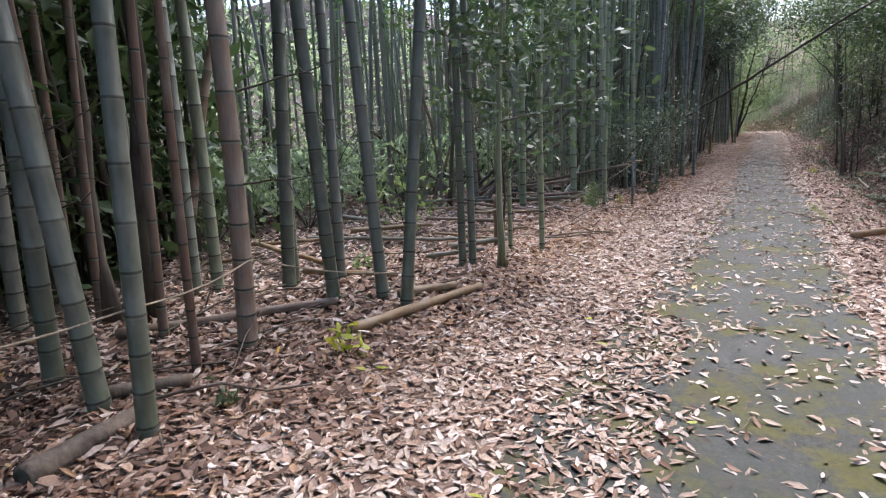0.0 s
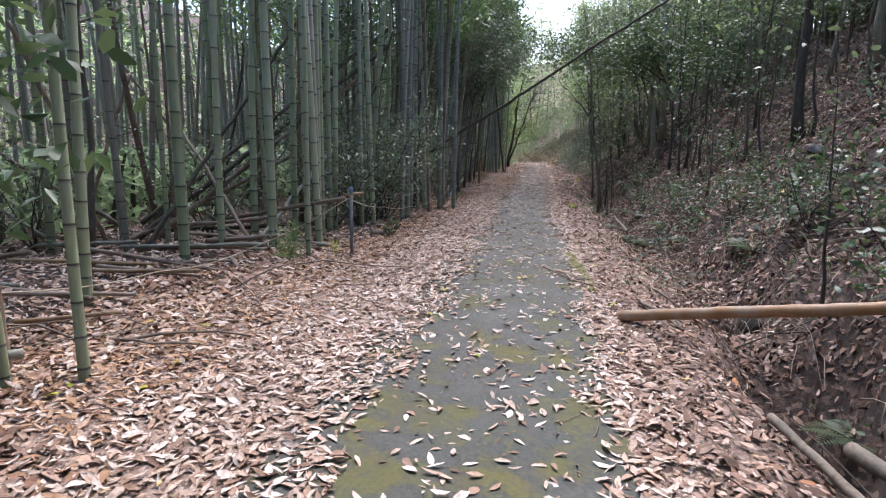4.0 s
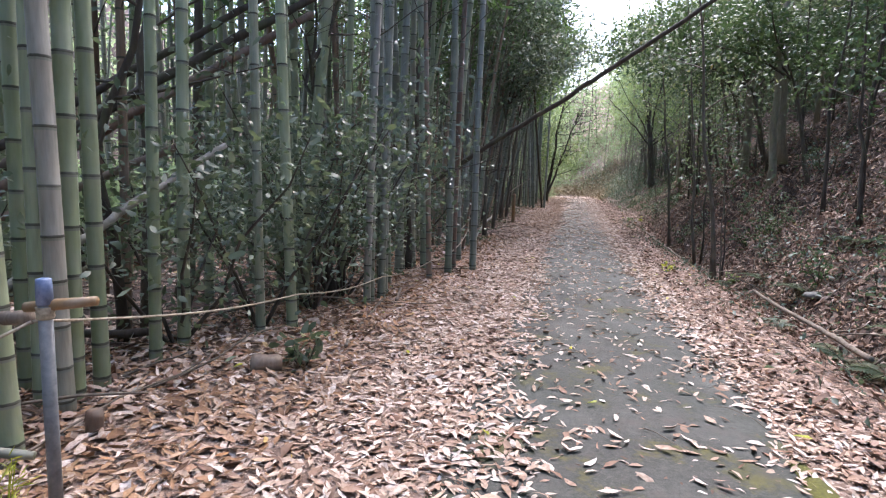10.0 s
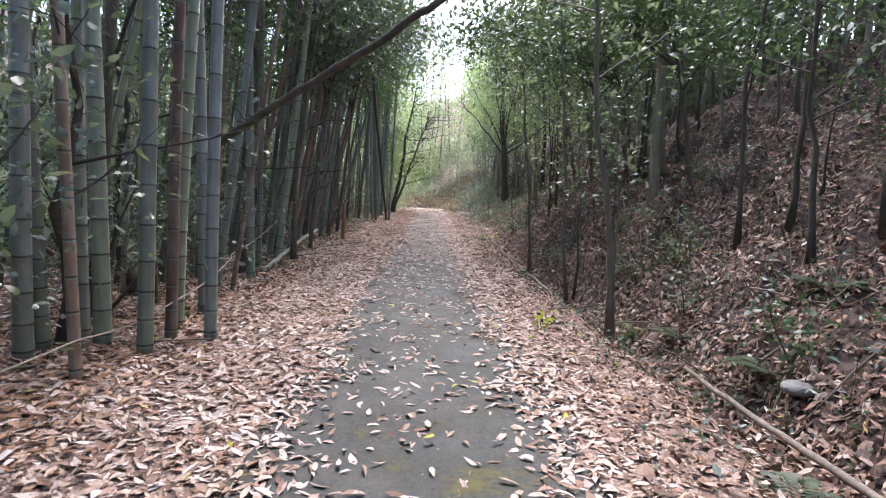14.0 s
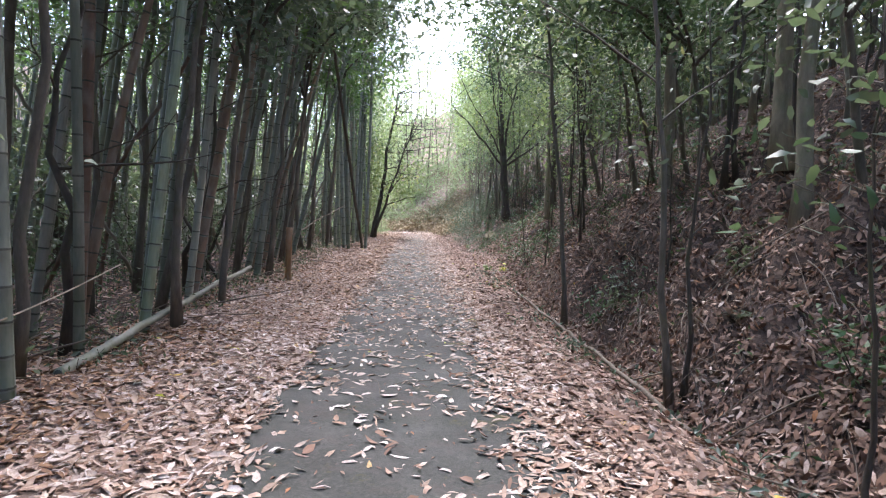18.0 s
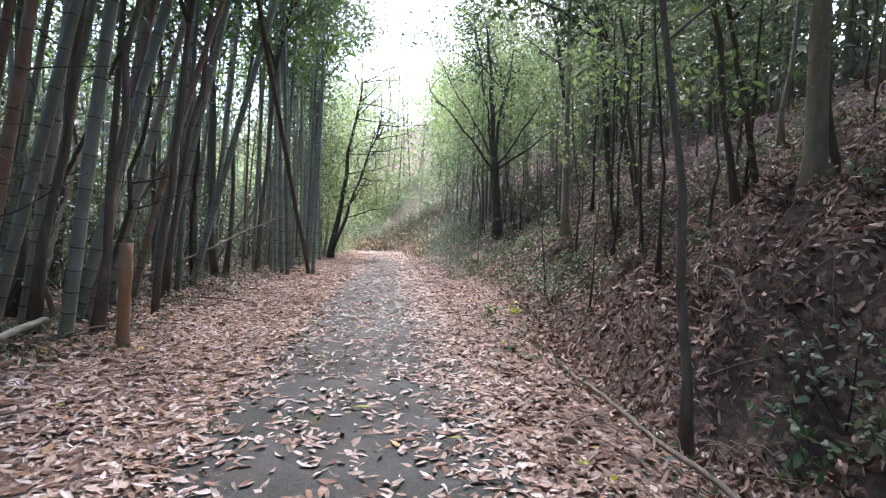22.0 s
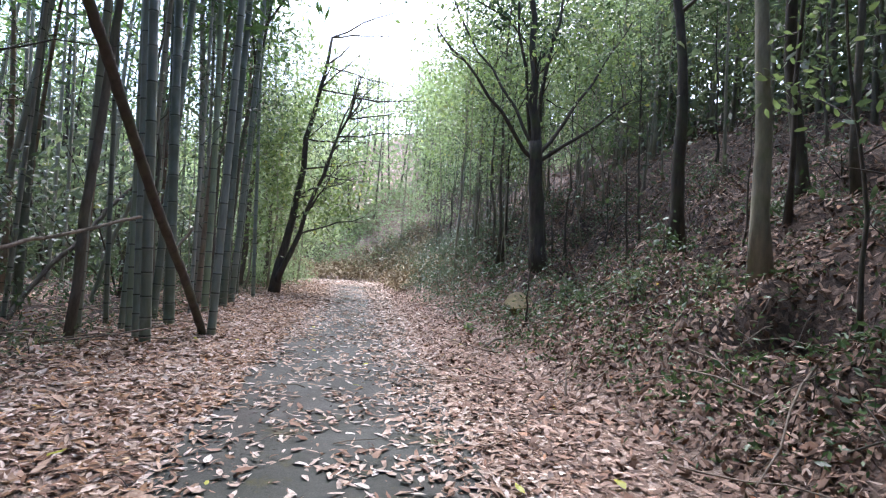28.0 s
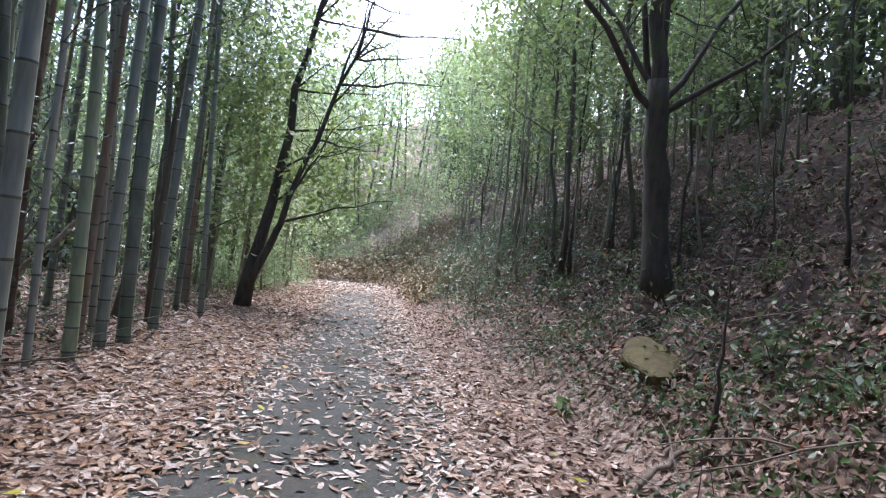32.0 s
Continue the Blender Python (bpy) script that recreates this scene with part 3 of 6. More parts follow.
strew("verge_litter", "large pale leaves scattered over the lane", litter_white, 2000, (2, 50), (-3.0, 1.4), None, (0.07, 0.14), 0.008, 20, 0.93, 0.007, 2)
strew("verge_litter", "brown and tan dead leaves mixed along the verge", litter_tan, 34000, (-1, 60), (-3.8, 1.7), lambda s, y: lane_cover(s, y) * 0.85 * (0.6 + 0.4 * smooth(18, 30, y)), (0.045, 0.135), 0.016, 13, 0.84, 0.01, 1)
strew("verge_litter", "large pale leaves on the later lane", litter_white, 2800, (25, 54), (-3.0, 1.6), None, (0.08, 0.16), 0.008, 28, 0.93, 0.008, 2)
strew("lane_litter", "dry leaves over the far end of the lane", litter_pale, 9000, (56, 66), (-3.2, 2.6), None, (0.1, 0.22), seed=23, fine=0)
strew("bank_litter", "brown dead leaves on the lane's edge and the ditch", litter_brown, 36000, (0, 60), (1.15, 3.3), whole, (0.05, 0.14), 0.03, 14, 0.74, fine=1)
strew("bank_litter", "pale dead leaves on the lane's edge", litter_tan, 7000, (0, 60), (1.15, 2.1), whole, (0.05, 0.13), 0.02, 24, 0.8, fine=1)
strew("bank_litter", "brown and pale dead leaves on the steep bank", litter_brown, 68000, (2, 58), (2.5, 7.6), whole, (0.05, 0.135), 0.05, 15, 0.6, fine=1)
strew("bank_litter", "crumbled dark leaf bits on the bank", litter_brown, 30000, (2, 62), (2.3, 7.0), whole, (0.04, 0.09), 0.03, 26, 0.6, fine=0)
strew("bank_litter", "pale dead leaves on the steep bank", litter_tan, 30000, (2, 58), (2.0, 8.5), lambda s, y: whole(s, y) * (0.3 + 0.7 * smooth(10, 15, y) * smooth(40, 33, y)), (0.06, 0.15), 0.05, 16, 0.6, fine=1)
strew("bank_litter", "dead leaves caught on the steep foot of the bank", litter_brown, 20000, (16, 56), (2.6, 5.2), whole, (0.05, 0.135), 0.06, 29, 0.55, fine=1)
strew("bank_litter", "dull brown leaves high on the bank", litter_brown, 42000, (0, 74), (7.4, 17.0), None, (0.11, 0.22), 0.05, 17, 0.65, fine=0)
strew("grove_litter", "dull brown bamboo leaves on the grove's floor", litter_tan, 24000, (-1, 60), (-7.5, -2.9), None, (0.07, 0.17), 0.05, 18, 0.74, fine=1)
strew("grove_litter", "pale bamboo leaves on the grove's floor", litter_pale, 11000, (0, 16), (-9.0, -2.8), None, (0.06, 0.16), 0.05, 19, 0.74, fine=1)
strew("grove_litter", "dull leaves deep in the grove", litter_brown, 12000, (-8, 66), (-18.0, -8.0), None, (0.16, 0.3), 0.05, 25, 0.65, fine=0)

# ---------------------------------------------------------------- bamboo
def culm_mesh(name, skin, height, radius, seed, near_by=True):
    rng = np.random.default_rng(seed)
    zs, z, step = [], 0.12, 0.20
    while z < height:
        zs.append(z)
        step = min(step * 1.09, 0.42)
        z += step * rng.uniform(0.93, 1.07)
    bend_x, bend_y = rng.uniform(-0.25, 0.25, 2)

    def thick(z):
        return radius * (1.0 + 0.12 * math.exp(-z * 4) - 0.72 * (z / height) ** 1.4)

    rings, kinds = [(-0.2, thick(0), 0)], []
    for z in zs:
        r = thick(z)
        if near_by:
            rings += [(z - 0.022, r * 0.99, 0), (z - 0.007, r * 1.01, 1), (z, r * 1.055, 2), (z + 0.009, r * 0.99, 2)]
        else:
            rings += [(z - 0.012, r * 0.99, 0), (z + 0.006, r * 1.04, 2)]
    rings.append((height, thick(height), 0))
    sides = 8 if near_by else 6
    pts = np.array([[bend_x * (z / height) ** 2 * 3, bend_y * (z / height) ** 2 * 3, z] for z, r, k in rings])
    v, f = tube(pts, [r for z, r, k in rings], sides)
    slot = np.zeros(len(f), np.int32)
    per = np.repeat([rings[i + 1][2] for i in range(len(rings) - 1)], sides)
    slot[: 2 * len(per)] = np.concatenate([per, per])
    me = tri_mesh(name, v, f, [skin, node_pale, node_dark], True)
    me.polygons.foreach_set("material_index", slot)
    return me, zs, thick


def bamboo_crown(height, seed, count=460):
    rng = np.random.default_rng(seed)
    pieces, tips = [], []
    for k in range(20):
        z = height * rng.uniform(0.44, 1.0)
        a = rng.uniform(0, 2 * math.pi)
        reach = rng.uniform(0.6, 1.5) * (1.35 - z / height) + 0.3
        end = np.array([math.cos(a) * reach, math.sin(a) * reach, z + reach * rng.uniform(0.1, 0.7)])
        line = bend((0, 0, z), end, rng, 5, 0.08, 0.06)
        pieces.append(tube(line[::2], np.linspace(0.012, 0.004, 3), 3, False))
        pick = line[rng.integers(1, 5, count // 20)] + rng.normal(0, 0.28, (count // 20, 3))
        tips.append(pick)
    return join(pieces), leaves(np.concatenate(tips), (0.18, 0.42), (0.2, 0.3), rng, 0.25)


def bamboo(skin, height, radius, seed, label, with_crown, x, y, near_by=True):
    root = empty("bamboo", x, y, gz(x, y), label, "bamboo", "bamboo grove")
    me, zs, thick = culm_mesh("culm", skin, height, radius, seed, near_by)
    under("culm", me, root)
    if with_crown:
        twigs, leaf = bamboo_crown(height, seed + 50, 100 if seed >= 130 else 460)
        me = tri_mesh("foliage", *join([twigs, leaf]), [culm_green, leaf_bamboo])
        me.polygons.foreach_set("material_index", np.concatenate([np.zeros(len(twigs[1]), np.int32), np.ones(len(leaf[1]), np.int32)]))
        under("foliage", me, root, "drooping narrow green bamboo leaves")
    if skin not in (culm_green, culm_young):
        r = np.random.default_rng(seed + 80)
        for k in range(5):
            z = float(r.choice([q for q in zs if 1.4 < q < 7]))
            a, n = r.uniform(0, 2 * math.pi), r.uniform(0.5, 1.3)
            line = bend((0, 0, z), (math.cos(a) * n, math.sin(a) * n, z + n * r.uniform(0.1, 0.7)), r, 6, 0.15)
            side = bend(line[3], line[3] + r.normal(0, 0.25, 3), r, 3, 0.1)
            under("dead_branch", tri_mesh("dead_branch", *join([tube(line, np.linspace(0.011, 0.003, 6), 4, False), tube(side, [0.005, 0.004, 0.002], 3, False)]), bark_dark), root, "dark dead side branch")
    return root


STOCK = {}
GREEN_LABEL = "living green bamboo with ringed culm, rooted in leaf litter"
GREY_LABEL = "grey weathered bamboo with dark rings, rooted in leaf litter"
BROWN_LABEL = "dead brown bamboo culm, dry and blotched, still standing"
for i in range(5):
    STOCK["g", i] = (culm_green, 13.0 + i * 0.7, 0.06, 100 + i, GREEN_LABEL, True)
for i in range(3):
    STOCK["y", i] = (culm_grey, 12.5 + i, 0.06, 110 + i, GREY_LABEL, True)
for i in range(3):
    STOCK["b", i] = (culm_brown, 8.5 + i * 1.5, 0.06, 120 + i, BROWN_LABEL, False)
for i in range(3):
    STOCK["p", i] = (culm_young, 13.0 + i, 0.06, 130 + i, "slim yellow-green bamboo with a thin crown by the clearing", True)
FIRST = {}
pick = random.Random(5)


def stand(kind, x, y, r, lean_x=0.0, lean_y=0.0, near_by=True):
    """One bamboo at x, y, of radius r, leaning by degrees towards +x and +y."""
    key = (kind, pick.randrange(5 if kind == "g" else 3))
    m = pose(x, y, gz(x, y) - 0.03, -lean_y, lean_x, 0) @ pose(0, 0, 0, 0, 0, pick.uniform(0, 360)) @ Matrix.Diagonal((r / 0.06, r / 0.06, pick.uniform(0.92, 1.08), 1))
    if (key, near_by) not in FIRST:
        FIRST[key, near_by] = bamboo(*STOCK[key], x, y, near_by)
        FIRST[key, near_by].matrix_basis = m
        return FIRST[key, near_by]
    ob = copy_thing(FIRST[key, near_by], Matrix.Identity(4))
    ob.matrix_basis = m
    return ob


TAKEN = []


def row_of(kinds, spots, spread=2.0, tilt=0.0):
    made = []
    for kind, (x, y, r) in zip(kinds, spots):
        made.append(stand(kind, x, y, min(r, 0.08) * pick.uniform(0.72, 0.98), tilt + pick.uniform(-spread, spread), pick.uniform(-spread, spread)))
        TAKEN.append((x, y))
    return made


near = []
# beside the start
for kind, x, y, r, lx, ly in (("g", -3.30, 1.78, 0.062, -0.5, 3), ("g", -4.05, 1.89, 0.075, -4, -2), ("g", -5.04, 2.04, 0.08, 1, 1), ("b", -4.04, 3.18, 0.085, 3, 1),
                              ("g", -7.04, 4.79, 0.085, 0, 1), ("g", -6.58, 4.81, 0.085, 1, 0), ("g", -5.35, 4.94, 0.085, 2, 2), ("g", -5.53, 5.24, 0.05, 0, 1),
                              ("g", -4.03, 4.33, 0.07, -2, -2), ("g", -4.66, 5.15, 0.066, 0, 1), ("g", -3.67, 4.70, 0.066, -3, -1), ("g", -3.28, 4.56, 0.066, 2, 7),
                              ("g", -3.53, 6.21, 0.05, 0, 0), ("g", -3.43, 6.30, 0.05, -1, 1), ("y", -7.37, 2.75, 0.085, 0, 2), ("b", -8.4, 5.6, 0.085, 6, 8), ("b", -7.6, 4.3, 0.07, 5, 4)):
    near.append(stand(kind, x, y, r, lx, ly))
    TAKEN.append((x, y))
near += row_of("bgbgbbgbgbgbbgbg", [(-4.75, 1.1, 0.08), (-4.4, 0.3, 0.08), (-5.6, 0.6, 0.075), (-5.2, -0.6, 0.08), (-6.1, 1.5, 0.08), (-5.9, 2.7, 0.07), (-4.1, -1.2, 0.08), (-6.6, 2.2, 0.08),
                                    (-6.9, 0.4, 0.075), (-5.0, 3.0, 0.06), (-6.2, 3.6, 0.075), (-6.7, 3.3, 0.07), (-7.4, 1.5, 0.08), (-3.7, -2.4, 0.08), (-7.9, 3.6, 0.075), (-6.4, -1.6, 0.08)], 3)
near += row_of("ppppppppppp", [(-3.45, 7.52, 0.041), (-3.06, 7.77, 0.047), (-3.40, 7.1, 0.03), (-4.56, 9.41, 0.055), (-5.34, 12.19, 0.06), (-5.01, 12.57, 0.07), (-4.30, 12.9, 0.075),
                               (-4.12, 13.82, 0.07), (-3.96, 13.90, 0.07), (-5.37, 14.22, 0.07), (-5.05, 11.70, 0.085)], 1.5)
near += row_of("ppyppppgpygg", [(-3.42, 12.3, 0.05), (-3.66, 13.25, 0.07), (-3.88, 13.75, 0.07), (-4.00, 14.15, 0.068), (-4.44, 13.98, 0.058), (-4.10, 14.76, 0.059), (-4.16, 15.16, 0.063),
                                (-3.80, 15.77, 0.053), (-3.68, 16.15, 0.056), (-3.45, 17.55, 0.056), (-3.45, 18.05, 0.065), (-3.79, 18.95, 0.07)], 1.5)
near += row_of("gyggggbgggbggg", [(-3.94, 20.27, 0.08), (-3.86, 20.71, 0.08), (-3.46, 17.7, 0.05), (-3.50, 18.25, 0.085), (-3.77, 19.16, 0.069), (-3.87, 19.98, 0.08), (-3.25, 19.66, 0.049),
                                  (-3.60, 20.57, 0.085), (-3.12, 20.36, 0.066), (-3.29, 21.30, 0.07), (-3.18, 20.95, 0.06), (-2.82, 20.98, 0.07), (-3.34, 22.08, 0.075), (-3.79, 24.95, 0.085)], 1.8)
near += row_of("gbbyggybggyg", [(-3.88, 23.75, 0.075), (-3.61, 23.64, 0.044), (-4.64, 25.40, 0.076), (-5.36, 27.46, 0.08), (-5.28, 28.00, 0.08), (-4.17, 27.69, 0.08), (-4.82, 29.85, 0.08),
                                (-4.53, 29.92, 0.079), (-4.35, 32.65, 0.08), (-4.60, 28.56, 0.079), (-4.44, 29.57, 0.066), (-5.02, 29.90, 0.076)], 4, 6)
near += row_of("ybgybggybygg", [(-5.39, 33.59, 0.085), (-4.94, 34.18, 0.085), (-5.08, 32.55, 0.085), (-5.59, 32.92, 0.085), (-5.82, 32.88, 0.08), (-5.03, 34.09, 0.08), (-5.57, 33.99, 0.08),
                                (-5.49, 40.26, 0.085), (-5.23, 36.04, 0.085), (-5.56, 35.98, 0.085), (-5.11, 36.64, 0.076), (-4.88, 37.73, 0.085)], 4, 10)
near += row_of("gyggggggggggg", [(-4.90, 37.06, 0.075), (-5.10, 37.71, 0.085), (-6.02, 40.84, 0.085), (-4.42, 43.28, 0.07), (-4.01, 42.81, 0.08), (-3.28, 42.35, 0.08), (-4.39, 42.16, 0.07),
                                 (-4.20, 41.95, 0.075), (-3.95, 41.55, 0.085), (-3.74, 41.25, 0.075), (-4.04, 45.84, 0.08), (-5.20, 45.27, 0.076), (-4.15, 46.93, 0.07)], 2.5)
near += row_of("gyggyggg", [(-4.62, 44.43, 0.085), (-4.19, 44.31, 0.04), (-4.09, 44.80, 0.07), (-4.14, 45.49, 0.08), (-4.61, 46.26, 0.056), (-4.47, 47.95, 0.06), (-4.48, 48.65, 0.065), (-3.98, 48.35, 0.06)], 2.5)

# the grove behind
rng = np.random.default_rng(77)
tries = 0
while len(TAKEN) < 298 and tries < 12000:
    tries += 1
    y = rng.uniform(12, 47) if rng.uniform() < 0.72 else rng.uniform(-10, 70)
    depth = rng.uniform(0, 1) ** 1.6 * 11
    x = road_x(y) - lerp_table(y, [0, 6, 13, 21, 26, 35, 45, 68], [3.6, 3.2, 3.2, 2.9, 3.2, 3.9, 3.0, 3.2]) - depth
    if 3.2 < y < 12.3 and x > -7.8 or (y > 42 and depth > 6):
        continue
    if any((x - a) ** 2 + (y - c) ** 2 < (0.42 if depth < 3 else 0.75) ** 2 for a, c in TAKEN):
        continue
    kind = rng.choice(["g", "y", "b"], p=[0.52, 0.26, 0.22])
    if 4 < y < 22 and kind == "g":
        kind = "p"
    lean_much = 9 if rng.uniform() < 0.2 else 2.5
    tilt_in = 8 * smooth(24, 30, y) * smooth(42, 39, y)
    stand(str(kind), float(x), float(y), float(rng.uniform(0.032, 0.075)), tilt_in + rng.uniform(-1, 1) * lean_much, rng.uniform(-1, 1) * lean_much, False)
    TAKEN.append((float(x), float(y)))

# farther culms, too many to count, as one stand
rng = np.random.default_rng(78)
bits, tops = [], []
for k in range(230):
    y = rng.uniform(-12, 74)
    x = float(road_x(y)) - rng.uniform(6.5, 17)
    if 3 < y < 12 and x > -9:
        x -= 6
    z, h = gz(x, y), rng.uniform(9, 14)
    a = rng.normal(0, 0.05, 2) * h
    line = np.array([(x + a[0] * t * t, y + a[1] * t * t, z - 0.1 + h * t) for t in (0, 0.2, 0.4, 0.6, 0.8, 1.0)])
    bits.append(tube(line, rng.uniform(0.035, 0.07) * np.array([1, 0.98, 0.92, 0.8, 0.6, 0.35]), 6, False))
    n = 20 if 4 < y < 24 else 80
    tops.append(line[rng.integers(3, 6, n)] + rng.normal(0, 0.55, (n, 3)))
tv, tf = join(bits)
lv, lf = leaves(np.concatenate(tops), (0.2, 0.45), (0.2, 0.3), rng, 0.25)
me = tri_mesh("far_bamboo", *join([(tv, tf), (lv, lf)]), [culm_grey, leaf_bamboo])
me.polygons.foreach_set("material_index", np.concatenate([np.zeros(len(tf), np.int32), np.ones(len(lf), np.int32)]))
tagged(new("far_bamboo", me), "dense stand of bamboo deep in the grove", "bamboo", kind="stuff")

# ---------------------------------------------------------------- trees and shrubs
def tree(x, y, r, h, lean=(0, 0), limbs=6, start=0.35, count=700, spread=1.5, leaf_len=(0.08, 0.14), bark=bark_grey, leaf=leaf_mid, label="", name="tree",
         category="tree", seed=1, group="", rise=0.6, kink=0.06, clump=0.28):
    rng = np.random.default_rng(seed)
    root = empty(name, x, y, gz(x, y) - 0.05, label, category, group)
    top = np.array([lean[0] * h, lean[1] * h, h])
    line = bend((0, 0, 0), top, rng, 12, kink)
    t = np.linspace(0, 1, 12)
    round_by = 9 if r > 0.045 else 6
    radii = r * (1 - 0.8 * t) * (1 + 0.55 * np.exp(-t * h / 0.22))
    under("trunk", tri_mesh("trunk", *tube(line, radii, round_by, True, 0.06, rng), bark, True), root)
    tips = []
    for k in range(limbs):
        at = start + (1 - start) * (k + rng.uniform(0.1, 0.9)) / limbs
        i = min(int(at * 11), 10)
        p = line[i] + (line[i + 1] - line[i]) * (at * 11 - i)
        a = k * 2.4 + rng.uniform(-0.6, 0.6)
        reach = spread * rng.uniform(0.6, 1.15) * (1.25 - 0.6 * at)
        end = p + np.array([math.cos(a) * reach, math.sin(a) * reach, reach * rise * rng.uniform(0.5, 1.4)])
        arm = bend(p, end, rng, 5, 0.16)
        lr = max(radii[i] * 0.5, 0.006)
        bits = [tube(arm, np.linspace(lr, lr * 0.25, 5), 4, False)]
        for q in range(3):
            j = rng.integers(2, 4)
            tip = arm[j] + rng.normal(0, 0.33, 3) * reach * 0.6 + (end - p) * 0.2
            twig = bend(arm[j], tip, rng, 3, 0.15)
            bits.append(tube(twig, np.linspace(lr * 0.4, lr * 0.12, 3), 3, False))
            tips.append(twig[1:])
        under("limb", tri_mesh("limb", *join(bits), bark, True), root)
        tips.append(arm[2:])
    tips = np.concatenate(tips + [line[-2:]])
    if count:
        c = tips[rng.integers(0, len(tips), count)] + rng.normal(0, clump, (count, 3)) * np.array([1, 1, 0.7])
        under("crown", tri_mesh("crown", *leaves(c, leaf_len, (0.32, 0.46), rng, 0.45, None, leaf_len[0] <= 0.1), leaf), root)
    return root


def shrub(x, y, size, count, seed, leaf=leaf_dark, label="low evergreen shrub with glossy dark leaves on the bank", leaf_len=(0.06, 0.11), name="shrub", category="shrub", group="", stems=4, drop=0.0):
    rng = np.random.default_rng(seed)
    root = empty(name, x, y, gz(x, y) - 0.04, label, category, group)
    tips = []
    for k in range(stems):
        a = k * 2 * math.pi / stems + rng.uniform(-0.5, 0.5)
        reach = size * rng.uniform(0.25, 0.6)
        line = bend((0, 0, 0), (math.cos(a) * reach, math.sin(a) * reach, size * rng.uniform(0.55, 1.1)), rng, 5, 0.2)
        under("stem", tri_mesh("stem", *tube(line, np.linspace(0.012, 0.003, 5) * (0.6 + size * 0.5), 4, False), bark_dark), root)
        tips.append(line[2:])
    tips = np.concatenate(tips)
    c = tips[rng.integers(0, len(tips), count)] + rng.normal(0, 0.16 * size, (count, 3))
    c[:, 2] = np.maximum(c[:, 2], 0.05)
    under("foliage", tri_mesh("foliage", *leaves(c, leaf_len, (0.34, 0.48), rng, 0.5, None, True), leaf), root)
    return root


SLIM = "slender grey-barked sapling with thin evergreen foliage on the bank"
BIG = "forked dark-barked tree with a green crown on the bank"
# named trees of the bank, from the start onwards
tree(4.85, 17.3, 0.105, 9.0, (-0.03, 0.02), 7, 0.35, 900, 2.2, (0.1, 0.16), bark_dark, leaf_mid, "dark trunked tree leaning on the leaf-strewn bank", seed=201)
tree(1.75, 23.4, 0.017, 3.4, (-0.06, 0.0), 5, 0.3, 120, 0.7, (0.08, 0.13), bark_grey, leaf_dark, SLIM, seed=202)
tree(1.40, 22.35, 0.045, 7.0, (-0.13, 0.0), 6, 0.45, 500, 1.3, (0.08, 0.13), bark_grey, leaf_mid, "slender leaning sapling at the lane's edge", seed=203, kink=0.04)
tree(3.94, 23.25, 0.045, 6.0, (0.02, 0.0), 7, 0.28, 600, 1.2, (0.08, 0.14), bark_dark, leaf_dark, SLIM, seed=204)
tree(3.55, 22.1, 0.04, 5.0, (-0.05, 0.03), 6, 0.3, 500, 1.1, (0.08, 0.14), bark_dark, leaf_dark, SLIM, seed=205)
tree(3.60, 27.4, 0.10, 10.0, (0.0, 0.0), 6, 0.5, 800, 2.0, (0.1, 0.16), bark_pale, leaf_bright, "pale straight trunk of a tall tree on the bank", seed=206)
tree(1.78, 26.5, 0.04, 7.0, (-0.09, 0.02), 7, 0.35, 500, 1.7, (0.08, 0.14), bark_grey, leaf_mid, "dark thin tree forking above the ditch", seed=207, kink=0.04)
tree(1.90, 26.5, 0.028, 4.0, (0.02, 0.0), 4, 0.4, 150, 1.0, (0.08, 0.14), bark_dark, leaf_mid, "dark thin sapling beside a taller stem", seed=208)
tree(4.12, 28.7, 0.13, 10.0, (-0.03, 0.0), 6, 0.5, 900, 2.2, (0.1, 0.17), bark_pale, leaf_bright, "pale smooth trunk of a tall tree on the bank", seed=209)
tree(1.70, 30.95, 0.046, 8.5, (-0.085, 0.0), 7, 0.35, 700, 1.8, (0.09, 0.15), bark_grey, leaf_mid, "slim dark trunk on the broken edge of the bank", seed=210, kink=0.04)
tree(4.38, 30.8, 0.05, 7.0, (0.02, 0.0), 6, 0.35, 500, 1.4, (0.09, 0.15), bark_dark, leaf_mid, SLIM, seed=211)
tree(4.55, 30.7, 0.045, 7.0, (-0.05, 0.0), 6, 0.35, 400, 1.4, (0.09, 0.15), bark_dark, leaf_mid, SLIM, seed=212)
tree(4.21, 33.0, 0.14, 11.0, (-0.01, 0.0), 7, 0.45, 1000, 2.4, (0.1, 0.17), bark_pale, leaf_bright, "tall pale trunk on the bank with light green leaves", seed=213)
tree(3.08, 39.7, 0.10, 9.0, (-0.03, 0.02), 8, 0.5, 1800, 2.6, (0.1, 0.16), bark_pale, leaf_mid, "pale bare trunk with a crook at its foot", seed=214, kink=0.1)
tree(3.9, 43.0, 0.12, 9.0, (-0.06, 0.04), 8, 0.42, 2000, 2.8, (0.1, 0.16), bark_dark, leaf_mid, "dark leaning trunk on the bank", seed=215)
tree(4.6, 41.0, 0.10, 9.0, (-0.10, 0.0), 8, 0.45, 2000, 2.8, (0.1, 0.16), bark_dark, leaf_mid, "dark crooked tree higher on the bank", seed=216)

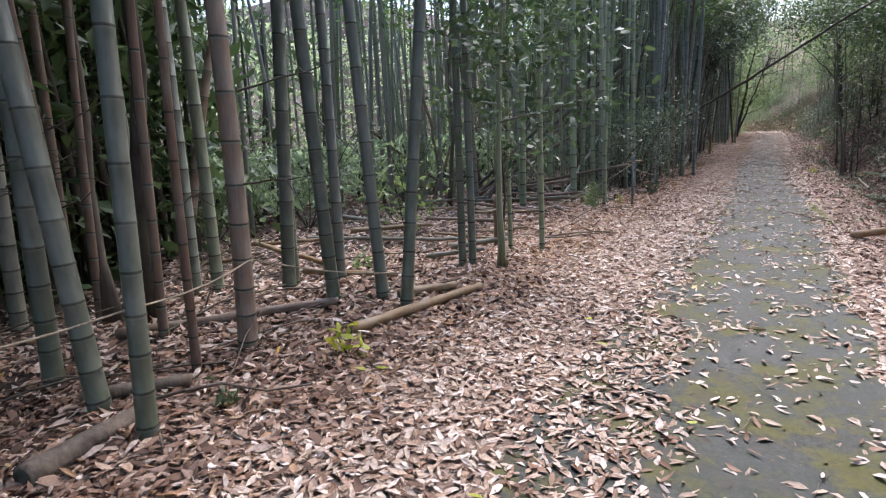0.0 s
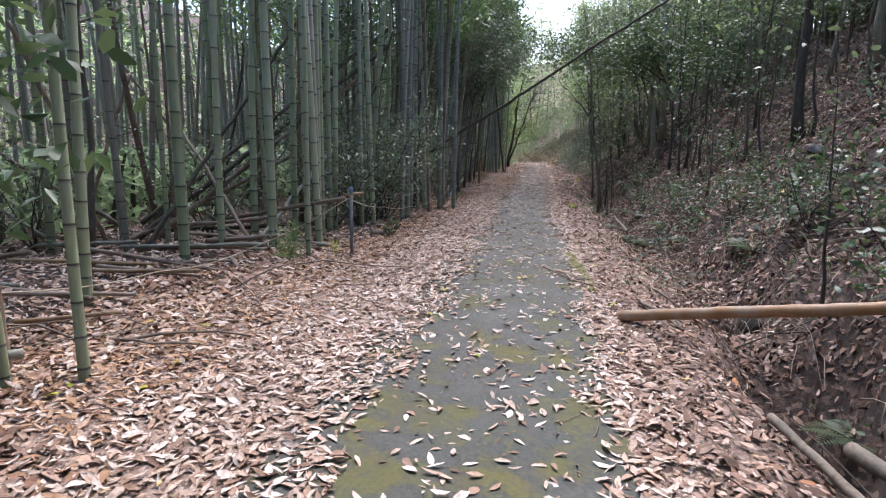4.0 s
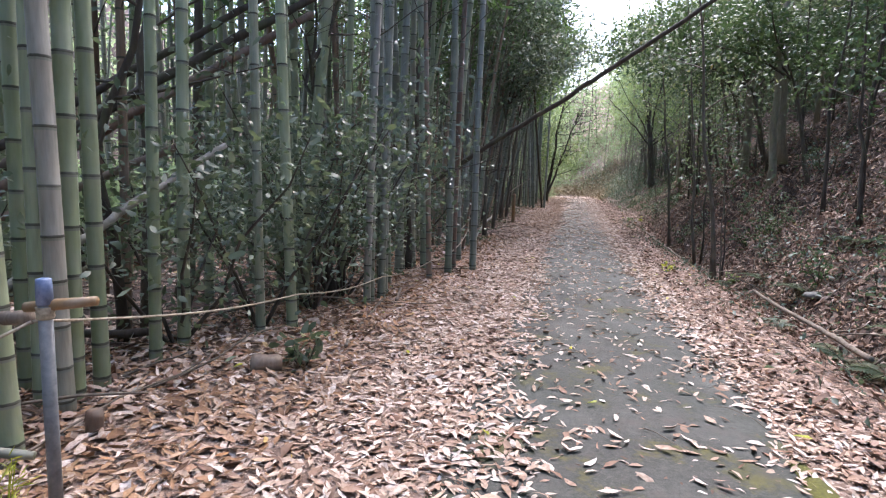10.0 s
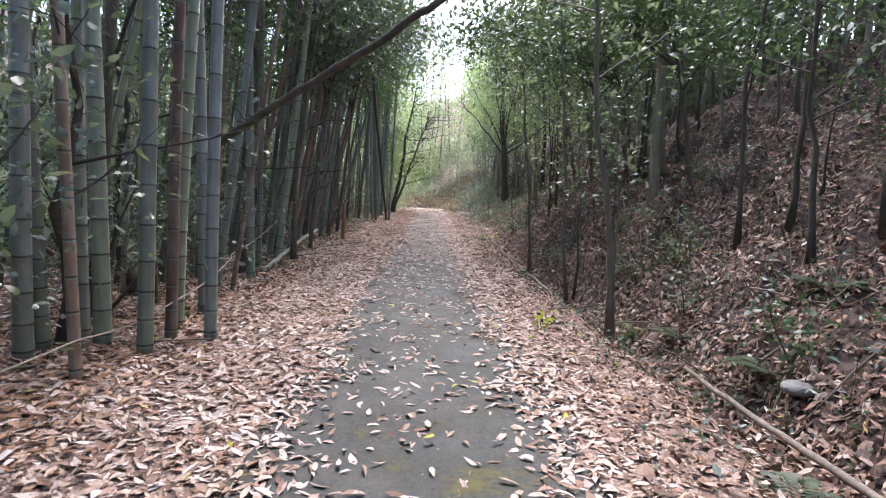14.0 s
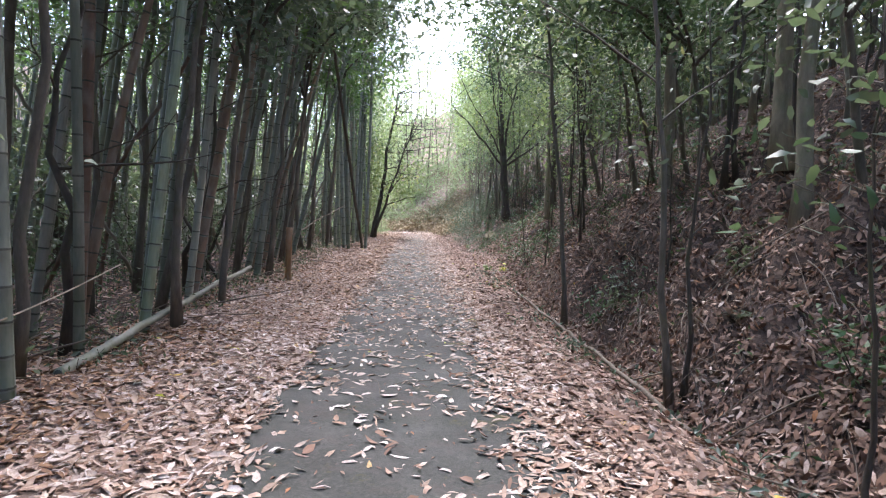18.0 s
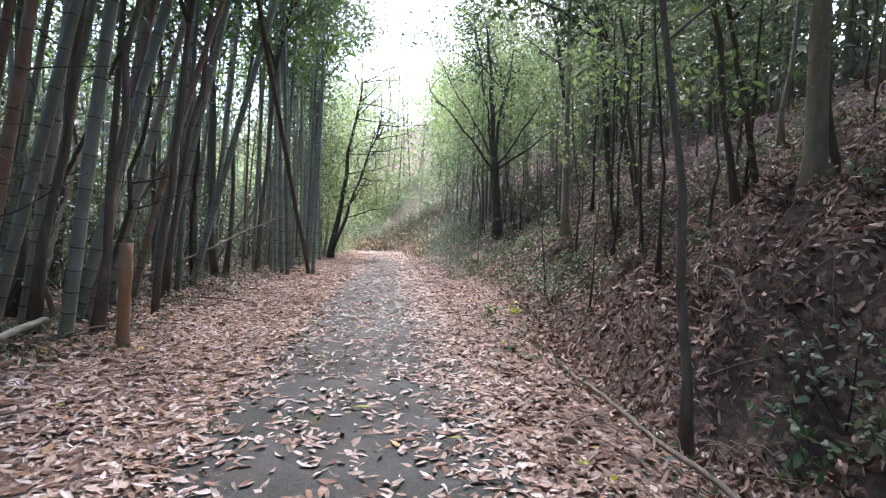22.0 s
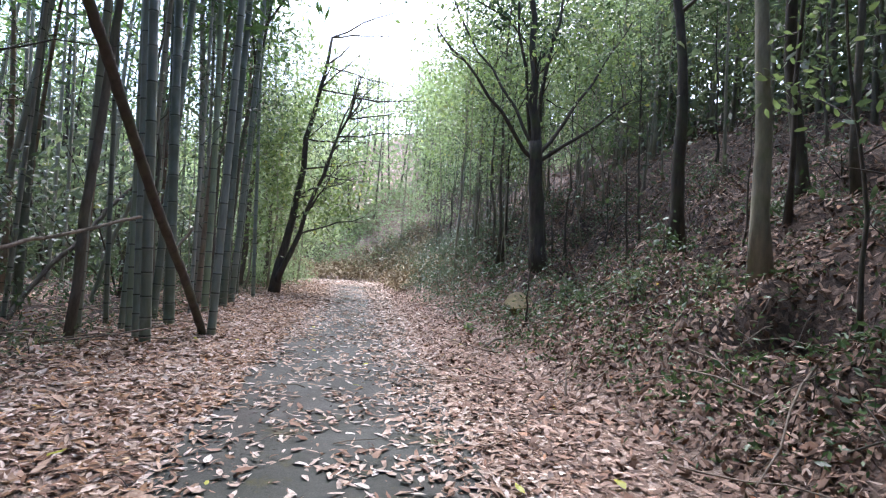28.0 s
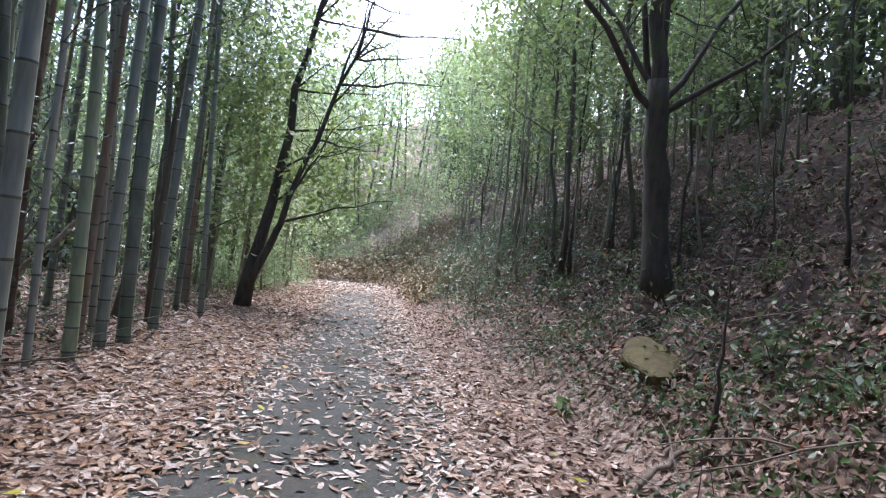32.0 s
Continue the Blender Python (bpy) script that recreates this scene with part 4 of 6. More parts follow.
OVER = "tall evergreen whose wide crown closes over the lane"
for x, y, h, lean, leaf, seed in ((4.2, 34.5, 9.5, -0.14, leaf_mid, 217), (4.6, 39.0, 9.5, -0.12, leaf_mid, 222),
                                  (-4.6, 29.0, 9.5, 0.12, leaf_dark, 216), (-4.9, 33.0, 12.0, 0.12, leaf_dark, 225), (-4.8, 36.2, 10.0, 0.13, leaf_dark, 223), (-4.4, 21.5, 9.5, 0.1, leaf_grey, 219)):
    tree(x, y, 0.06, h, (lean, 0.0), 9, 0.55, 1600, 2.8, (0.1, 0.17), bark_grey, leaf, OVER, seed=seed, clump=0.45)
# Added trees, crowns out of view, that block light from the first stretch.
SHADE = "dense dark evergreen added to shade the start of the lane"
for x, y, h, lean, seed in ((3.6, -2.2, 9.0, -0.22, 267), (3.8, 1.2, 9.0, -0.22, 268), (4.2, 5.0, 9.0, -0.16, 269), (-4.6, -2.2, 9.0, 0.2, 270), (-6.4, 0.0, 9.0, 0.1, 274), (-2.9, -5.0, 9.0, 0.1, 275), (2.6, -5.0, 9.0, -0.15, 276), (-5.9, 3.4, 9.5, 0.1, 277)):
    tree(x, y, 0.09, h, (lean, 0.0), 11, 0.5, 1900, 2.8, (0.18, 0.3), bark_dark, leaf_dark, SHADE, seed=seed, clump=0.5)

CLOSED = "glossy evergreen of the grove's edge spreading towards the lane"
for x, y, h, lean, seed in ((-3.9, 28.0, 7.8, 0.08, 226), (-4.2, 33.0, 9.0, 0.1, 228), (-4.8, 39.5, 10.5, 0.1, 229), (-4.2, 25.6, 7.4, 0.06, 230)):
    tree(x, y, 0.055, h, (lean, 0.0), 11, 0.55, 2600, 2.2, (0.09, 0.16), bark_grey, leaf_grey, CLOSED, seed=seed, clump=0.42)


def arching(x, y, over, seed, leaf, label, count=3000):
    """A slim tree whose one long bough reaches over the lane."""
    rng = np.random.default_rng(seed)
    z = gz(x, y) - 0.05
    root = empty("arching_tree", x, y, z, label, "tree", "trees arching over the lane")
    end = np.array(over) - np.array([x, y, z])
    knee = np.array([end[0] * 0.15, end[1] * 0.2, end[2] * 0.72])
    stem = bend((0, 0, 0), knee, rng, 9, 0.05)
    under("trunk", tri_mesh("trunk", *tube(stem, np.linspace(0.06, 0.035, 9), 8, True, 0.05, rng), bark_grey, True), root)
    tips = []
    for k, goal in enumerate((end, end * np.array([0.6, 1.0, 1.1]) + np.array([0, 0.9, 0.2]), end * np.array([0.5, 1.0, 1.2]) - np.array([0, 0.8, 0]), end * np.array([-0.3, 1, 1.15]))):
        arm = bend(stem[8 - (k > 1)], goal, rng, 8, 0.12, -0.25)
        bits = [tube(arm, np.linspace(0.034, 0.008, 8), 6, False)]
        for q in range(7):
            i = rng.integers(2, 8)
            twig = bend(arm[i], arm[i] + rng.normal(0, 0.5, 3) + np.array([0, 0, 0.05]), rng, 4, 0.2)
            bits.append(tube(twig, np.linspace(0.01, 0.003, 4), 3, False))
            tips.append(twig[1:])
        under("bough", tri_mesh("bough", *join(bits), bark_dark), root)
        tips.append(arm[3:])
    tips = np.concatenate(tips)
    c = tips[rng.integers(0, len(tips), count)] + rng.normal(0, 0.3, (count, 3))
    under("crown", tri_mesh("crown", *leaves(c, (0.11, 0.2), (0.34, 0.48), rng, 0.5, None, 1), leaf), root)
    return root


for k, (x, y, over) in enumerate(((4.6, 31.6, (-0.2, 30.0, 5.7)), (4.8, 35.0, (0.0, 34.0, 6.5)), (4.7, 39.5, (-0.8, 38.5, 7.5)), (4.5, 27.6, (0.7, 26.6, 5.3)), (5.0, 33.6, (0.9, 32.2, 6.2)), (3.6, 49.6, (-0.6, 48.8, 9.8)))):
    arching(x, y, over, 900 + k, leaf_dark, "slim evergreen on the bank reaching a leafy bough over the lane")
for k, (x, y, over) in enumerate(((-3.9, 29.5, (-1.5, 29.5, 5.6)), (-4.2, 34.5, (-1.7, 33.8, 6.7)), (-4.5, 41.0, (-1.9, 41.0, 8.6)), (-4.4, 47.4, (-2.3, 47.4, 9.0)))):
    arching(x, y, over, 910 + k, leaf_grey, "slim evergreen of the grove reaching a leafy bough over the lane")

DEAD = "dark crooked dead stem with bare side branches among the bamboo"
for k, (x, y, h, lean) in enumerate(((-3.95, 17.7, 5.5, (0.03, 0.02)), (-4.35, 18.8, 6.0, (-0.06, 0.0)), (-3.85, 20.4, 5.0, (0.08, 0.0)), (-4.7, 23.2, 6.0, (0.05, 0.03)), (-4.4, 26.6, 5.5, (-0.04, 0.0)), (-5.2, 31.3, 6.5, (0.06, 0.0)), (-5.0, 15.4, 6.0, (0.12, 0.0)), (-5.4, 35.4, 6.0, (0.05, 0.0)))):
    tree(x, y, 0.05, h, lean, 8, 0.3, 0, 1.5, bark=bark_dark, label=DEAD, name="dead_tree", seed=920 + k, rise=0.3, kink=0.2)

# the forked tree near the end of the walk
x, y = 2.5, 46.2
rng = np.random.default_rng(220)
root = empty("forked_tree", x, y, gz(x, y) - 0.15, "dark forked tree with bare spreading limbs and a light green crown", "tree")
stem = bend((0, 0, 0), (-0.25, 0.0, 2.9), rng, 10, 0.05)
under("trunk", tri_mesh("trunk", *tube(stem, 0.175 * (1 - 0.02 * np.arange(10)) * (1 + 0.35 * np.exp(-np.arange(10) / 1.2)), 12, True, 0.10, rng), bark_dark, True), root)
tips = []
for end, r0 in (((-0.65, 0.2, 7.6), 0.12), ((0.35, 0.3, 6.8), 0.07), ((-2.6, -0.4, 5.0), 0.055), ((-1.1, 0.6, 8.2), 0.05), ((1.9, -0.3, 4.0), 0.05), ((2.2, 0.8, 6.2), 0.05), ((-2.4, 1.4, 7.0), 0.045)):
    arm = bend(stem[-2] + np.array([0, 0, rng.uniform(-0.2, 0.15)]), end, rng, 9, 0.13)
    bits = [tube(arm, np.linspace(r0, r0 * 0.3, 9), 7, False)]
    for q in range(7):
        j = rng.integers(3, 9)
        twig = bend(arm[j], arm[j] + rng.normal(0, 0.7, 3) + np.array([0, 0, 0.3]), rng, 5, 0.2)
        bits.append(tube(twig, np.linspace(r0 * 0.25, 0.005, 5), 4, False))
        tips.append(twig[2:])
    under("limb", tri_mesh("limb", *join(bits), bark_dark, True), root)
tips = np.concatenate(tips)
c = tips[rng.integers(0, len(tips), 1500)] + rng.normal(0, 0.38, (1500, 3)) + np.array([0, 0, 0.2])
c = c[(c[:, 2] > 3.6)]
under("crown", tri_mesh("crown", *leaves(c, (0.1, 0.17), (0.35, 0.5), rng, 0.5), leaf_bright), root)

# the bare double-stemmed tree at the grove's edge
x, y = -3.87, 50.4
rng = np.random.default_rng(221)
root = empty("bare_tree", x, y, gz(x, y) - 0.05, "dark double-stemmed tree, nearly leafless, leaning over the lane", "tree")
for end, r0, side in (((1.1, 0.2, 7.5), 0.13, 0), ((1.9, -0.5, 5.6), 0.08, 1)):
    arm = bend((0.05 * side, 0, 0 if side == 0 else 0.35), end, rng, 11, 0.10)
    under("stem", tri_mesh("stem", *tube(arm, np.linspace(r0, r0 * 0.3, 11) * (1 + 0.4 * np.exp(-np.arange(11) / 0.8)), 8, True, 0.05, rng), bark_dark, True), root)
    for q in range(13):
        j = rng.integers(3, 11)
        out = np.array([rng.uniform(0.1, 2.6), rng.uniform(-1, 1), rng.uniform(-0.2, 1.6)])
        limb = bend(arm[j], arm[j] + out, rng, 7, 0.16)
        bits = [tube(limb, np.linspace(0.03, 0.006, 7), 5, False)]
        for w in range(10):
            k = rng.integers(2, 7)
            twig = bend(limb[k], limb[k] + rng.normal(0, 0.48, 3) + np.array([0.2, 0, 0.2]), rng, 4, 0.2)
            bits.append(tube(twig, np.linspace(0.008, 0.003, 4), 3, False))
        under("limb", tri_mesh("limb", *join(bits), bark_dark), root)
c = np.concatenate([np.stack([rng.normal(a, 0.45, n), rng.normal(0.6, 0.6, n), rng.normal(z, 0.5, n)], -1) for a, z, n in ((-0.6, 1.8, 420), (0.0, 3.2, 620), (1.3, 2.6, 620), (1.9, 3.6, 420), (0.2, 5.0, 560), (-0.7, 4.4, 700), (1.0, 6.4, 260))])
under("crown", tri_mesh("crown", *leaves(c, (0.11, 0.19), (0.35, 0.5), rng, 0.5, None, 1), leaf_bright), root)

# more woodland on the bank and beyond, from a few kinds of tree
def grow(makers, spots, seed):
    r = random.Random(seed)
    first = []
    for i, (x, y) in enumerate(spots):
        k = i % len(makers)
        m = pose(x, y, gz(x, y) - 0.06, 0, 0, r.uniform(0, 360)) @ Matrix.Scale(r.uniform(0.8, 1.25), 4)
        if i < len(makers):
            ob = makers[k](x, y)
            first.append(ob)
        else:
            ob = copy_thing(first[k], m)
            ob.matrix_basis = m


def wood_spots(count, ys, ss, gap, seed):
    r = np.random.default_rng(seed)
    out = []
    for _ in range(6000):
        if len(out) >= count:
            break
        y, s = r.uniform(*ys), r.uniform(*ss)
        x = float(road_x(y)) + s
        if all((x - a) ** 2 + (y - c) ** 2 > gap ** 2 for a, c in out):
            out.append((x, float(y)))
    return out


SAP = "thin understorey sapling with evergreen leaves on the bank"
grow([lambda x, y: tree(x, y, 0.03, 4.5, (-0.05, 0), 6, 0.45, 420, 1.1, (0.08, 0.14), bark_grey, leaf_dark, SAP, "sapling", "sapling", 231, "saplings on the bank"),
      lambda x, y: tree(x, y, 0.035, 5.5, (0.03, 0.03), 6, 0.5, 460, 1.2, (0.08, 0.14), bark_dark, leaf_mid, SAP, "sapling", "sapling", 232, "saplings on the bank"),
      lambda x, y: tree(x, y, 0.025, 3.4, (-0.02, -0.04), 5, 0.25, 260, 0.9, (0.07, 0.13), bark_grey, leaf_grey, SAP, "sapling", "sapling", 233, "saplings on the bank"),
      lambda x, y: tree(x, y, 0.02, 2.4, (0.06, 0.0), 5, 0.3, 60, 0.7, (0.07, 0.13), bark_dark, leaf_dark, "nearly bare thin sapling on the bank", "sapling", "sapling", 234, "saplings on the bank")],
     wood_spots(86, (4, 64), (3.9, 10), 0.9, 41), 42)
TALL = "tall woodland tree, grey trunk and green crown, on the bank"
grow([lambda x, y: tree(x, y, 0.075, 10, (-0.03, 0), 10, 0.22, 2000, 2.6, (0.12, 0.24), bark_pale, leaf_mid, TALL, seed=241, group="trees on the bank", clump=0.55),
      lambda x, y: tree(x, y, 0.095, 12, (0.02, 0.02), 10, 0.3, 2000, 2.8, (0.12, 0.24), bark_pale, leaf_bright, TALL, seed=242, group="trees on the bank", clump=0.55),
      lambda x, y: tree(x, y, 0.055, 8, (-0.05, 0.02), 10, 0.2, 2400, 2.4, (0.12, 0.24), bark_pale, leaf_bright, TALL, seed=243, group="trees on the bank", clump=0.55)],
     wood_spots(42, (-10, 58), (7.4, 19), 2.0, 43), 44)


def far_woods(label, count, stems, spots, tall, leaf, bark, seed):
    """A far belt of woodland too dense to count: thin stems and a deep mass of leaves."""
    r = np.random.default_rng(seed)
    x, y = spots(r, stems)
    bits = []
    for a, c in zip(x, y):
        z = gz(a, c)
        line = bend((a, c, z - 0.2), (a + r.normal(0, 0.4), c + r.normal(0, 0.4), z + tall * r.uniform(0.7, 1.05)), r, 5, 0.03)
        bits.append(tube(line, np.linspace(0.08, 0.03, 5), 5, False))
    tv, tf = join(bits)
    k = r.integers(0, stems, count)
    z0 = np.array([gz(a, c) for a, c in zip(x, y)])[k]
    p = np.stack([x[k] + r.normal(0, 0.8, count), y[k] + r.normal(0, 0.8, count), z0 + 0.15 + r.uniform(0, 1, count) ** 0.85 * tall], -1)
    lv, lf = leaves(p, (0.25, 0.5), (0.3, 0.5), r, 0.35)
    me = tri_mesh("far_woods", *join([(tv, tf), (lv, lf)]), [bark, leaf])
    me.polygons.foreach_set("material_index", np.concatenate([np.zeros(len(tf), np.int32), np.ones(len(lf), np.int32)]))
    return tagged(new("far_woods", me), label, "woods", kind="stuff")


far_woods("dark evergreen undergrowth behind the bamboo", 12000, 150, lambda r, n: (r.uniform(-15.5, -10.0, n), r.uniform(30, 74, n)), 4.0, leaf_mid, bark_dark, 71)
far_woods("dark thicket beside the start", 15000, 110, lambda r, n: (r.uniform(-14.5, -8.6, n), r.uniform(-7, 3.5, n)), 9, leaf_dark, bark_dark, 76)
far_woods("dark brush beside the clearing", 9000, 60, lambda r, n: (r.uniform(-12.5, -8.8, n), r.uniform(2.0, 7.0, n)), 7, leaf_dark, bark_dark, 82)
# Pale leaves paint in the light that reaches this part of the grove.
far_woods("low green undergrowth, coloured pale for the lit part of the grove", 8000, 120, lambda r, n: (r.uniform(-16, -9.5, n), r.uniform(8, 30, n)), 1.7, leaf_lit_haze, bark_dark, 78)
far_woods("dark evergreen woods deep behind the bamboo", 14000, 100, lambda r, n: (r.uniform(-22, -13, n), r.uniform(34, 70, n)), 10, leaf_mid, bark_dark, 74)
far_woods("woods deep behind the start", 12000, 90, lambda r, n: (r.uniform(-22, -14, n), r.uniform(-14, 16, n)), 12, leaf_dark, bark_dark, 79)
far_woods("thin woods beyond the bamboo, their light put into pale leaf colour", 9000, 90, lambda r, n: (r.uniform(-30, -19, n), r.uniform(4, 42, n)), 7, leaf_lit_haze, bark_pale, 80)
far_woods("dense green woods high on the bank", 44000, 190, lambda r, n: (r.uniform(12, 24, n), r.uniform(-12, 76, n)), 11, leaf_mid, bark_grey, 72)
far_woods("dark woods along the brow of the bank", 40000, 120, lambda r, n: (r.uniform(9.0, 15, n), r.uniform(10, 66, n)), 9, leaf_mid, bark_grey, 77)
# Unseen belt at the walker's back, added to keep sky light out.
far_woods("unseen woods added behind the start of the lane to cut light", 12000, 60, lambda r, n: (r.uniform(-14, 16, n), r.uniform(-18, -7, n)), 11, leaf_dark, bark_dark, 73)
# Haze of the far end is in the leaf colour of both belts.
far_woods("green woods where the lane bends away, leaves paled for haze", 24000, 110, lambda r, n: (r.uniform(-22, 14, n), r.uniform(69, 80, n)), 7.0, leaf_lit_haze, bark_grey, 75)
far_woods("green woods on the rise beyond the bend, haze painted into the leaves", 26000, 120, lambda r, n: (r.uniform(-40, 30, n), r.uniform(82, 100, n)), 8.0, leaf_lit_haze, bark_grey, 81)
grow([lambda x, y: tree(x, y, 0.06, 9.5, (-0.08, 0), 8, 0.5, 1900, 2.6, (0.14, 0.24), bark_grey, leaf_mid, "tall tree on the bank whose crown overhangs the lane", seed=244, group="trees over the lane", clump=0.5),
      lambda x, y: tree(x, y, 0.05, 8.5, (-0.05, 0.02), 8, 0.5, 1900, 2.5, (0.14, 0.24), bark_pale, leaf_dark, "slim tree on the bank whose crown overhangs the lane", seed=245, group="trees over the lane", clump=0.5)],
     wood_spots(15, (-9, 50), (5.0, 8.4), 2.2, 61), 62)
# The spots near the start are added so that crowns shade the culms.
GROVE_TREE = "evergreen tree standing among the bamboo"
grow([lambda x, y: tree(x, y, 0.07, 8, (0.06, 0), 10, 0.45, 1500, 1.8, (0.09, 0.16), bark_grey, leaf_dark, GROVE_TREE, seed=246, group="trees in the grove", clump=0.42),
      lambda x, y: tree(x, y, 0.06, 7, (0.03, 0.02), 10, 0.45, 1300, 1.7, (0.09, 0.16), bark_grey, leaf_grey, GROVE_TREE, seed=247, group="trees in the grove", clump=0.42)],
     [(float(road_x(y)) + s, y) for y, s in ((24.6, -4.3), (28.6, -4.4), (36.0, -4.7), (15.9, -4.6), (17.2, -5.2), (19.3, -4.9), (23.2, -4.6), (25.1, -5.2), (27.0, -4.6), (31.2, -5.0), (34.8, -5.1), (38.6, -4.6), (39.9, -3.8), (44.9, -3.6), (47.4, -3.3), (49.2, -3.4), (52.5, -3.6), (55, -3.2), (28.4, -7.0), (31.0, -7.6), (34.0, -7.2), (36.4, -8.0), (39.0, -7.0), (41.2, -7.8), (44.0, -6.4), (1.0, -5.2), (3.4, -6.3), (-2.0, -4.8), (2.6, -7.6), (-0.6, -6.4), (4.0, -9), (12.6, -7), (8, -12), (2, -11))], 63)
YOUNG = "slim young tree with light green leaves beside the lane"
grow([lambda x, y: tree(x, y, 0.032, 8.5, (-0.06, 0), 7, 0.42, 560, 1.3, (0.1, 0.18), bark_pale, leaf_lit_haze, YOUNG, seed=251, group="young trees by the lane", clump=0.35),
      lambda x, y: tree(x, y, 0.026, 6.5, (-0.05, 0.03), 7, 0.45, 420, 1.1, (0.1, 0.18), bark_pale, leaf_bright, YOUNG, seed=252, group="young trees by the lane", clump=0.35)],
     wood_spots(52, (48, 66), (3.5, 9), 0.8, 45), 46)
grow([lambda x, y: tree(x, y, 0.03, 6.5, (0.05, 0), 6, 0.15, 520, 1.2, (0.1, 0.18), bark_pale, leaf_lit_haze, YOUNG, seed=253, group="young trees by the lane", clump=0.35)],
     wood_spots(30, (51, 66), (-5, -2.1), 0.7, 47), 48)
grow([lambda x, y: tree(x, y, 0.05, 10, (0.05, 0), 9, 0.2, 1100, 1.7, (0.12, 0.2), bark_grey, leaf_bright, YOUNG, seed=254, group="young trees by the lane", clump=0.45),
      lambda x, y: tree(x, y, 0.05, 9, (-0.03, 0.02), 9, 0.25, 1000, 1.7, (0.12, 0.2), bark_grey, leaf_mid, YOUNG, seed=255, group="young trees by the lane", clump=0.45)],
     [(-5.3, 52.5), (2.6, 51.4), (3.2, 53.0), (-5.6, 55.5), (2.6, 56.0), (-5.8, 59.0), (3.4, 60.6), (-6.6, 62.5), (3.6, 58.0), (-7.0, 57.0)], 66)
CLOSE = "tall slim tree with bluish green leaves crowding the lane"
grow([lambda x, y: tree(x, y, 0.045, 12.5, (-0.02, 0), 11, 0.33, 1700, 1.7, (0.11, 0.19), bark_pale, leaf_bright, CLOSE, seed=256, group="tall trees at the far lane", clump=0.45),
      lambda x, y: tree(x, y, 0.045, 11.5, (0.02, 0.02), 11, 0.33, 1700, 1.6, (0.11, 0.19), bark_grey, leaf_bright, CLOSE, seed=257, group="tall trees at the far lane", clump=0.45)],
     [(1.5, 52.2), (2.3, 54.4), (2.2, 57.2), (2.5, 50.6), (3.6, 55.6), (-5.2, 51.2), (-5.9, 53.8), (3.4, 50.2)], 67)
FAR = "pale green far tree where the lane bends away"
# The first kind of far tree has haze painted into its leaves.
grow([lambda x, y: tree(x, y, 0.12, 8, (0, 0), 10, 0.08, 1400, 2.4, (0.2, 0.34), bark_grey, leaf_lit_haze, FAR, seed=261, group="far trees", clump=0.6),
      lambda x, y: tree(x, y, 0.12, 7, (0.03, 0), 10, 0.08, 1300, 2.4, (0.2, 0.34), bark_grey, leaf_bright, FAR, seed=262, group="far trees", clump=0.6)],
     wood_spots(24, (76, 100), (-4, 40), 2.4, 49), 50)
UNDER = "evergreen shrub growing among the bamboo"
grow([lambda x, y: shrub(x, y, 2.3, 1500, 271, leaf_grey, UNDER, (0.055, 0.11), group="shrubs in the grove", stems=6),
      lambda x, y: shrub(x, y, 2.6, 1600, 272, leaf_grey, UNDER, (0.055, 0.11), group="shrubs in the grove", stems=6)],
     [(float(road_x(y)) + s, y) for y, s in ((16.0, -3.35), (17.1, -3.3), (15.2, -3.7), (18.0, -3.3), (18.2, -3.6), (21.8, -3.6), (14.6, -6), (18.6, -4.4), (10, -9.5), (13, -8.5), (6, -10.5), (22, -6), (26, -6), (30, -6.5), (34, -6), (38, -6.2), (42, -5.5), (46, -4.6), (2, -8.6), (8.5, -11))], 51)

# low growth on the bank
grow([lambda x, y: shrub(x, y, 0.55, 150, 281, leaf_dark, group="low shrubs", leaf_len=(0.05, 0.1)),
      lambda x, y: shrub(x, y, 0.8, 200, 282, leaf_grey, "low grey-green shrub on the leaf-strewn bank", (0.05, 0.1), group="low shrubs"),
      lambda x, y: shrub(x, y, 0.4, 100, 283, leaf_mid, "small green seedling clump among dead leaves", (0.06, 0.11), group="low shrubs")],
     wood_spots(90, (10, 60), (3.0, 7.5), 0.45, 52), 53)

# ---------------------------------------------------------------- poles, logs, posts and rope
def pole(name, p0, p1, r, skin, label, seed, category="bamboo pole", sway=0.02, nodes=True, hollow=True, taper=0.75):
    """A cut or fallen bamboo stem with raised nodes and a dark disc for its hollow end, or a plain branch."""
    rng = np.random.default_rng(seed)
    p0, p1 = np.asarray(p0, float), np.asarray(p1, float)
    size = float(np.linalg.norm(p1 - p0))
    root = empty(name, *p0, label, category)
    count = max(int(size / 0.1), 6)
    line = bend((0, 0, 0), p1 - p0, rng, count, sway)
    t = np.linspace(0, 1, count)
    radii = r * (1 - (1 - taper) * t)
    if nodes:
        radii = radii * (1 + 0.10 * (np.arange(count) % 3 == 1))
    under("stem", tri_mesh("stem", *tube(line, radii, 10, True, 0.03, rng), skin, True), root)
    if hollow:
        d = unit(line[0] - line[1])
        # The stem is solid; the shade inside is painted as a dark disc.
        ring = tube(np.array([line[0] - d * 0.01, line[0] + d * 0.006]), [r * 0.72, r * 0.72], 10)
        under("hollow_end", tri_mesh("hollow_end", *ring, node_dark), root, "dark disc standing for the shaded hollow of the cut end")
    return root


def on(x, y, up=0.0):
    return (x, y, gz(x, y) + up)


pole("leaning_pole", (-4.1, 22.65, 1.55), (2.9, 20.35, 5.65), 0.05, bark_dark, "long dark dead stem fallen slantwise across the lane overhead", 301, "fallen stem", 0.02, False, False, 0.6)
